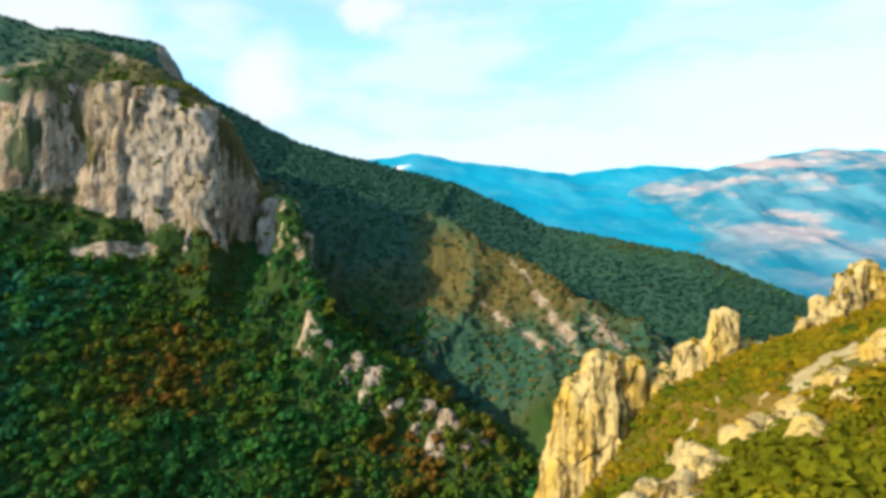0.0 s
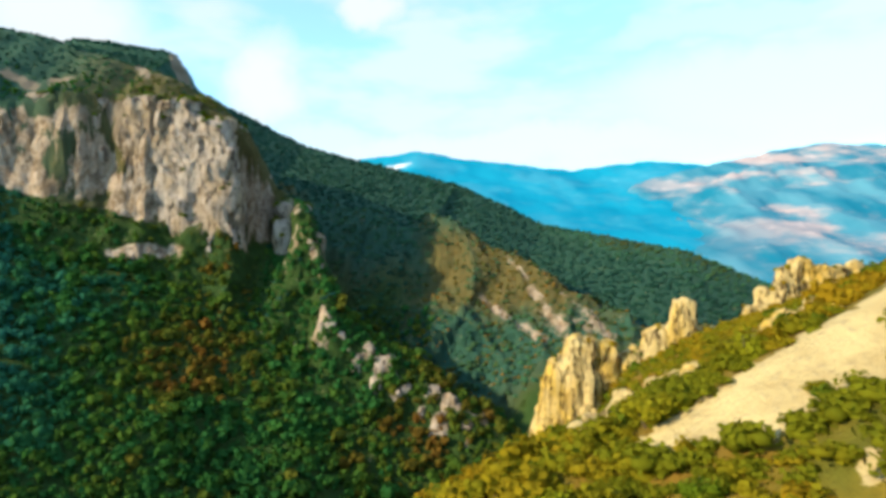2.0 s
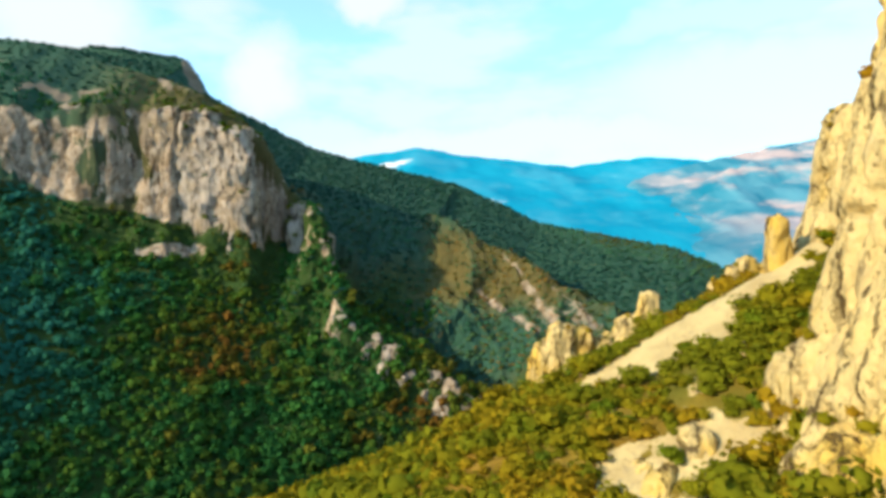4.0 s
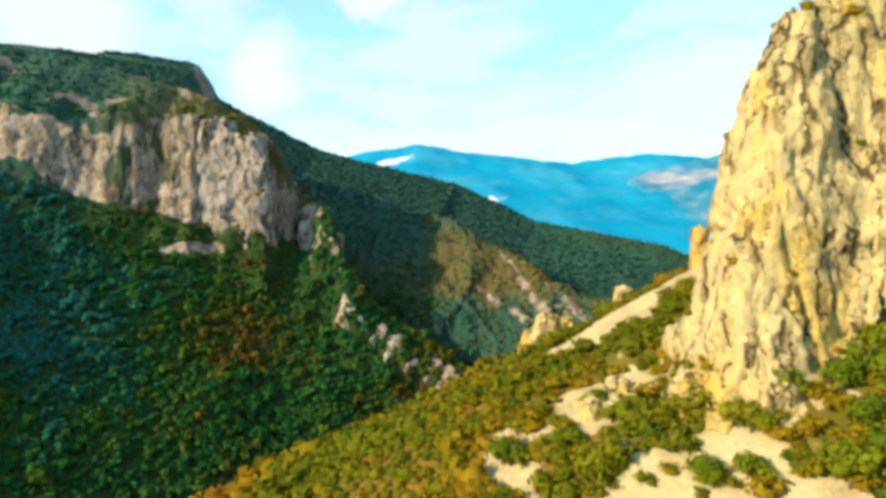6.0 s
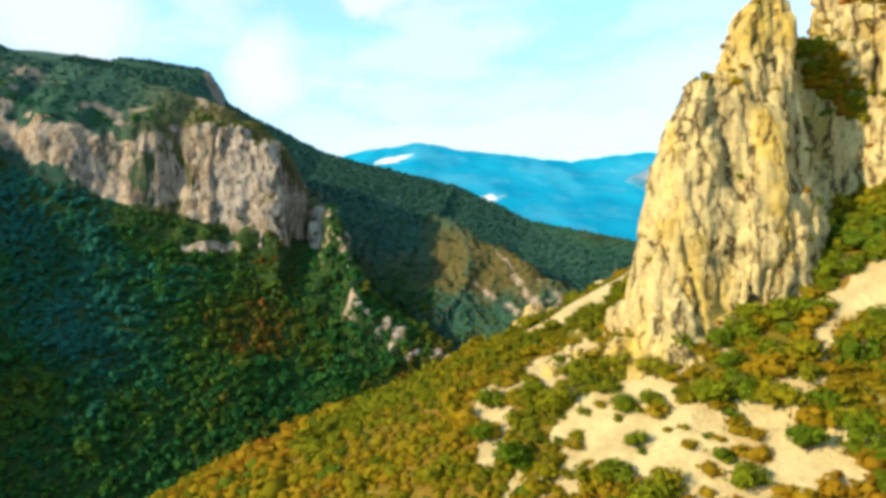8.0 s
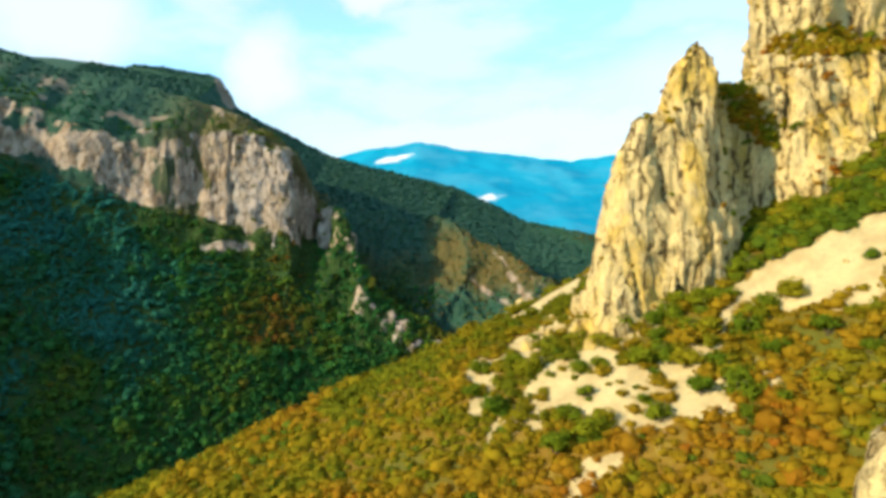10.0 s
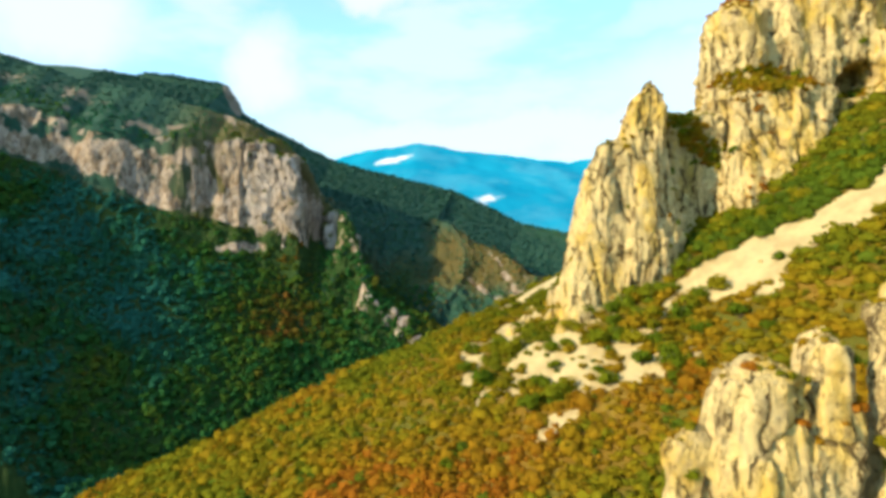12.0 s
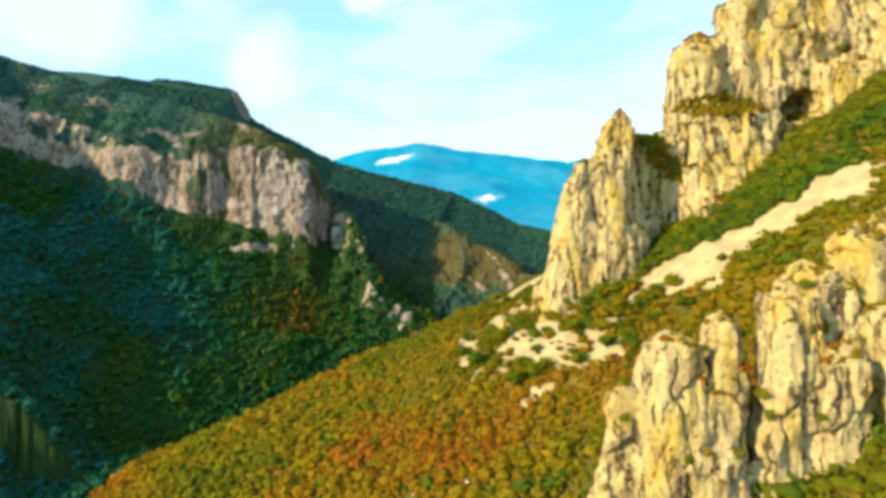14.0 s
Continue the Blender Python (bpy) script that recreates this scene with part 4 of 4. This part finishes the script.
def plant_left():
    x, y = scatter(RNG, -330, 40, -75, 232, 2.2)
    st = steepness(x, y)
    on_c = (crest(x, y, RIDGE_C, 0.95, 0.7) > land(x, y, False) - 1.5) & (x > -6)
    keep = (x > -0.85 * (y + 150) - 28) & (st < np.where(x > -75, 5.0, 3.2)) & ~on_c & (land(x, y, False) > right_slope(x, y) + 0.8)
    keep &= bareness(x, y, land(x, y), st) < np.where((y > 200) & (x < -80) & (land(x, y) > cliff_foot(x) - 1), 0.15, 0.45)
    x, y = x[keep], y[keep]
    size = np.clip(RNG.lognormal(1.2, 0.36, len(x)), 1.8, 7) * np.where(y > 205, 0.75, 1)
    # far left, the tint slides to blue-green: haze over shaded trees, painted into leaves
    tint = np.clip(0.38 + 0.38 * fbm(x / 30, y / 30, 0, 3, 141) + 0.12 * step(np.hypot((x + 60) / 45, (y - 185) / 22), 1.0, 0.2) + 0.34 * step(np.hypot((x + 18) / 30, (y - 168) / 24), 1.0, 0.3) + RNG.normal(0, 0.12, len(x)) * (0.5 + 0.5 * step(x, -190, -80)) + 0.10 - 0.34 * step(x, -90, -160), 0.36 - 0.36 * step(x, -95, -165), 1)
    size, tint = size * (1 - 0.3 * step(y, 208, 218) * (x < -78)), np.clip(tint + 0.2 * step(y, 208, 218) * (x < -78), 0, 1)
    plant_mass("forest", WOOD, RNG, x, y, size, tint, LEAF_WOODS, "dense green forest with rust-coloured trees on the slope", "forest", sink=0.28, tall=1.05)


def plant_back():
    x, y = scatter(RNG, -330, 330, 196, 470, 2.85)
    st = steepness(x, y)
    keep = (x > -0.85 * (y + 150)) & (x < 0.72 * y) & (st < 1.8) & (bareness(x, y, land(x, y), st) < 0.5) & (right_slope(x, y) < land(x, y))
    keep &= (y > 232) | (x > 40) | (land(x, y) > left_slope(x, y) + 1)
    x, y = x[keep], y[keep]
    on_c = step(crest(x, y, RIDGE_C, 0.95, 0.7) - land(x, y), -8, 2) * step(x + 6 * fbm(x / 12, y / 12, 0, 3, 161), -18, -2) * step(land(x, y) + 5 * fbm(x / 9, y / 9, 0, 3, 163), 84, 100)
    dry = (x < -80) * step(y, 330, 285)
    thin = RNG.uniform(0, 1, len(x)) > 0.05 * on_c + 0.10 * dry * (x > -150)
    x, y, on_c, dry = x[thin], y[thin], on_c[thin], dry[thin]
    size = RNG.uniform(2.0, 3.9, len(x)) * (1 - 0.25 * on_c - 0.25 * dry)
    low_c = step(crest(x, y, RIDGE_C, 0.95, 0.7) - land(x, y), -8, 2) * step(x, -12, -2) * (1 - np.clip(1.5 * on_c, 0, 1))
    # left flank of ridge C: leaves coloured lighter to lift its cast shadow
    near_left = step(crest(x, y, RIDGE_C, 0.95, 0.7) - land(x, y), -8, 2) * step(x, -2, -12)
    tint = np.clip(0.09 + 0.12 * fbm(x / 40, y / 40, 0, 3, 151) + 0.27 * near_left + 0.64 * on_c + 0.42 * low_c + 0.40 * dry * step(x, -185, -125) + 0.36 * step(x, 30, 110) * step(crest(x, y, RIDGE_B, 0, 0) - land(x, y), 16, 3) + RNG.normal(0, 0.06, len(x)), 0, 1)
    bx, by = scatter(RNG, -12, 84, 203, 288, 2.0)
    near_c = (np.abs(crest(bx, by, RIDGE_C, 0.95, 0.7) - land(bx, by)) < 5) & (right_slope(bx, by) < land(bx, by)) & (RNG.uniform(0, 1, len(bx)) < 0.75)
    bx, by = bx[near_c], by[near_c]
    x, y, size = np.append(x, bx), np.append(y, by), np.append(size, RNG.uniform(0.9, 2.4, len(bx)))
    tint = np.append(tint, np.clip(0.62 + 0.35 * fbm(bx / 10, by / 10, 0, 3, 153) + RNG.normal(0, 0.2, len(bx)), 0.3, 1))
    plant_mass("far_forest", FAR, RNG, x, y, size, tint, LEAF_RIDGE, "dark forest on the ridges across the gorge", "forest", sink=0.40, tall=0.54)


plant_right()
plant_left()
plant_back()


def shrub_kind(rng):
    """A rounded evergreen shrub about 2 m wide: forked trunk, limbs and a crown of leaf sprays."""
    root = new("shrub")
    tagged(root, "rounded green shrub growing beside pale scree", "shrub", "shrubs on the sunny slope")
    bm = bmesh.new()
    for k in range(4):
        a, lean = rng.uniform(0, math.tau), rng.uniform(0.1, 0.55) if k else 0.0
        tip = Vector((lean * math.cos(a), lean * math.sin(a), rng.uniform(0.8, 1.2)))
        base = Vector((0, 0, -0.5))
        m = Matrix.Translation((base + tip) / 2) @ (tip - base).to_track_quat("Z", "Y").to_matrix().to_4x4()
        bmesh.ops.create_cone(bm, cap_ends=True, segments=7, radius1=0.075 if k == 0 else 0.05, radius2=0.02, depth=(tip - base).length, matrix=m)
    me = bpy.data.meshes.new("trunk")
    bm.to_mesh(me)
    bm.free()
    me.materials.append(BARK)
    new("trunk", me).parent = root
    v, f = crown_template(rng, 7, 420, 0.125, 0.62, 1, 0.75)
    v = v * (0.92, 0.92, 0.80) + (0, 0, 0.52)
    new("crown", mesh_from("crown", v, f, LEAF_SHRUB, False)).parent = root
    return root


# shrubs that stand out on the slope: x, y, width
SHRUBS = [(15, -6.1, 5.6), (8.5, -12.3, 6.4), (21.7, -18.1, 3.0), (22, -12, 3.8), (30.2, -17.9, 5.4), (33.7, -17.9, 4.8), (35.9, -20.9, 5.6), (42.6, -11.7, 5.4), (51.8, -8.5, 6.2), (39.4, -23.8, 4.8), (45.8, -20.7, 5.4), (28.8, -24, 2.3), (26.6, -8.9, 4.6), (11.5, -15.3, 5.0),
          (18.5, -21.2, 5.0), (22.9, -24.1, 3.8), (12.4, -0.1, 4.0), (31.1, -8.8, 4.4), (35.5, -8.8, 4.8), (39.9, -8.7, 5.0), (46.1, -11.6, 4.8), (40.9, -17.8, 4.4), (49.4, -17.6, 4.4), (40.8, -26.8, 4.8), (35.7, -26.9, 4.6), (39.6, -29.9, 5.0), (16.3, -12.1, 2.4), (17.8, 0, 3.4), (6.6, -0.2, 5.2), (4.6, -6.2, 4.4),
          (53.3, -18.6, 5.0), (56, -27.6, 3.4), (52.9, -27.7, 5.0), (20.6, -25.3, 6.4), (16, -25.4, 5.6), (37.9, -9.8, 5.2), (43.2, -9.7, 5.0), (47.4, -18.7, 4.6), (63.1, -21.4, 3.0), (65.4, -27.4, 2.0), (47.3, -24.8, 4.4), (38.8, -15.9, 4.6), (27.2, -10, 4.0), (29.7, -28.2, 4.4), (15.7, 25.3, 5.0), (25.2, 28.8, 4.0), (33, 18, 4.6), (30, 14.5, 3.4), (34.5, -13.5, 4.2), (25, -14, 3.8), (13.2, 1.2, 3.0), (17.5, 4.5, 2.6)]
# shrubs rooted in the saddle between spire and cliff, and on ledges: rock, x, height, width
LEDGE_SHRUBS = [("rock_spire", 53.5, 152, 3.6), ("rock_spire", 55.5, 154, 4.2), ("rock_spire", 57, 153, 4.4), ("rock_spire", 56, 149.5, 3.6), ("rock_spire", 58.5, 150.5, 4.0), ("rock_spire", 60, 147, 3.8), ("rock_spire", 62, 145, 3.4), ("rock_spire", 59, 154.5, 3.6), ("rock_spire", 57.5, 146, 3.0), ("rock_spire", 61, 150, 3.6),
    ("rock_spire", 51.5, 141, 2.4), ("rock_spire", 52, 136, 2.2), ("rock_spire", 51, 130, 2.6), ("rock_spire", 53.5, 127, 3.0), ("rock_spire", 49.5, 124, 2.6), ("rock_spire", 40.5, 147, 1.6), ("rock_spire", 39.3, 132, 1.5), ("rock_spire", 44.5, 150, 1.6),
    ("cliff", 68, 164, 2.6), ("cliff", 71, 164.5, 3.0), ("cliff", 74, 164, 2.6), ("cliff", 78, 165, 3.0), ("cliff", 81, 164.5, 2.8), ("cliff", 84, 164, 3.2), ("cliff", 87, 162.5, 3.0), ("cliff", 64.5, 150, 3.0), ("cliff", 66, 146, 2.6), ("cliff", 92, 157, 2.8), ("cliff", 101, 158, 3.0), ("cliff", 104, 160, 3.0), ("cliff", 110, 178, 3.0), ("cliff", 98, 172, 2.4),
    ("rock_crag", 43.6, 113, 2.2), ("rock_crag", 43.5, 106, 2.4), ("rock_crag", 52, 121, 2.6), ("rock_crag", 54, 114, 3.0), ("rock_crag", 58, 121, 2.6), ("rock_crag", 64, 118.5, 2.8), ("rock_crag", 58.5, 112, 3.0), ("rock_crag", 50, 103, 2.6), ("rock_crag", 44, 103, 2.6), ("rock_crag", 40, 99, 2.8), ("rock_crag", 33, 98.5, 2.4), ("rock_crag", 26, 101, 2.0), ("rock_crag", 47, 117, 1.8), ("rock_crag", 66, 128, 2.6)]


rng_saddle = np.random.default_rng(31)
for q in range(14):
    s = rng_saddle.uniform(0, 1)
    LEDGE_SHRUBS.append(("rock_spire", 53 + 11 * s + rng_saddle.uniform(-1, 1), 155 - 11 * s + rng_saddle.uniform(-4, 1.5), rng_saddle.uniform(2.2, 3.8)))


def ledge_grass():
    """Tufts of dry grass and low bushes wherever the rocks offer a ledge."""
    rng = np.random.default_rng(41)
    at, size, tint = [], [], []
    for name, share in (("rock_spire", 0.03), ("cliff", 0.045), ("rock_crag", 0.04), ("rock_pinnacles", 0.02), ("rock_pinnacle", 0.03), ("rock_outcrop", 0.03), ("cliff_band", 0.06)):
        for v, n in ROCKS[name]:
            patch = value_noise(v[:, 0] / 6, v[:, 1] / 6, v[:, 2] / 6, 43)
            x, _, z = v.T
            bench = (name == "cliff") * step(np.hypot((x - 76) / 13, (z - 162) / 5), 1.1, 0.6) + (name == "rock_spire") * step(np.abs(z - 150 + 0.8 * (x - 58)), 7, 3) * (x > 51)
            take = (n[:, 2] + 0.25 * patch + 0.75 * bench > 0.58) & (rng.uniform(0, 1, len(v)) < share * (1 + 5 * bench)) & (n[:, 1] < 0.4)
            at.append(v[take])
            size.append((2.0 if name == "cliff_band" else 1.0) * rng.uniform(0.5, 1.5, take.sum()) * (1 + 0.4 * patch[take] + 0.5 * bench[take]))
            tint.append(np.clip({"cliff": 0.62, "cliff_band": -0.3}.get(name, 0.42) + 0.5 * patch[take] + rng.normal(0, 0.15, take.sum()), 0, 1))
    at, size, tint = np.concatenate(at), np.concatenate(size), np.concatenate(tint)
    plant_mass("ledge_grass", NEAR, rng, at[:, 0], at[:, 1], size, tint, LEAF_SCRUB, "dry ochre grass and low bushes on limestone ledges", "grass", sink=0.35, tall=0.8, z=at[:, 2])


ledge_grass()


def on_face(name, x, z):
    """The place on a rock's open face at a given x and height."""
    v = ROCKS[name][0][0]
    near = v[np.hypot(v[:, 0] - x, v[:, 2] - z) < 1.2]
    return near[np.argmin(near[:, 1])]


def plant_shrubs():
    rng = np.random.default_rng(23)
    kinds = [shrub_kind(rng) for _ in range(5)]
    spots = list(SHRUBS)
    # the green belt at the foot of the cliff, and a few on the open slope
    for _ in range(110):
        s = rng.uniform(0, 1)
        spots.append((50 + 52 * s + rng.uniform(-2, 2), -5.5 - 12 * s + rng.uniform(-4.5, 5), rng.uniform(2.4, 5.2)))
    for _ in range(60):
        spots.append((rng.uniform(-10, 55), rng.uniform(-40, 30), rng.uniform(2.2, 3.8)))
    for k, (x, y, w) in enumerate(spots):
        if k >= len(SHRUBS) and (scree_at(np.array([x]), np.array([y]))[0] > 0.4):
            continue
        z = float(land(np.array([x]), np.array([y]))[0])
        m = pose(x, y, z - 0.1, rng.uniform(-8, 8), rng.uniform(-8, 8), rng.uniform(0, 360)) @ Matrix.Diagonal((w / 2, w / 2, w / 2 * rng.uniform(0.8, 1.1), 1))
        if k < len(kinds):
            kinds[k].matrix_basis = m
        else:
            copy_thing(kinds[k % len(kinds)], m @ Matrix.Diagonal((*(1 / c for c in kinds[k % len(kinds)].scale), 1)))
    for k, (name, x, z, w) in enumerate(LEDGE_SHRUBS):
        x, y, z = on_face(name, x, z)
        m = pose(x, y + 0.25 * w, z - 0.35 * w, rng.uniform(0, 25), 0, rng.uniform(0, 360)) @ Matrix.Diagonal((w / 2, w / 2, w / 2, 1))
        ob = copy_thing(kinds[k % len(kinds)], m @ Matrix.Diagonal((*(1 / c for c in kinds[k % len(kinds)].scale), 1)))
        tagged(ob, "dark green shrub rooted on a limestone ledge", group="shrubs on the rocks")


plant_shrubs()
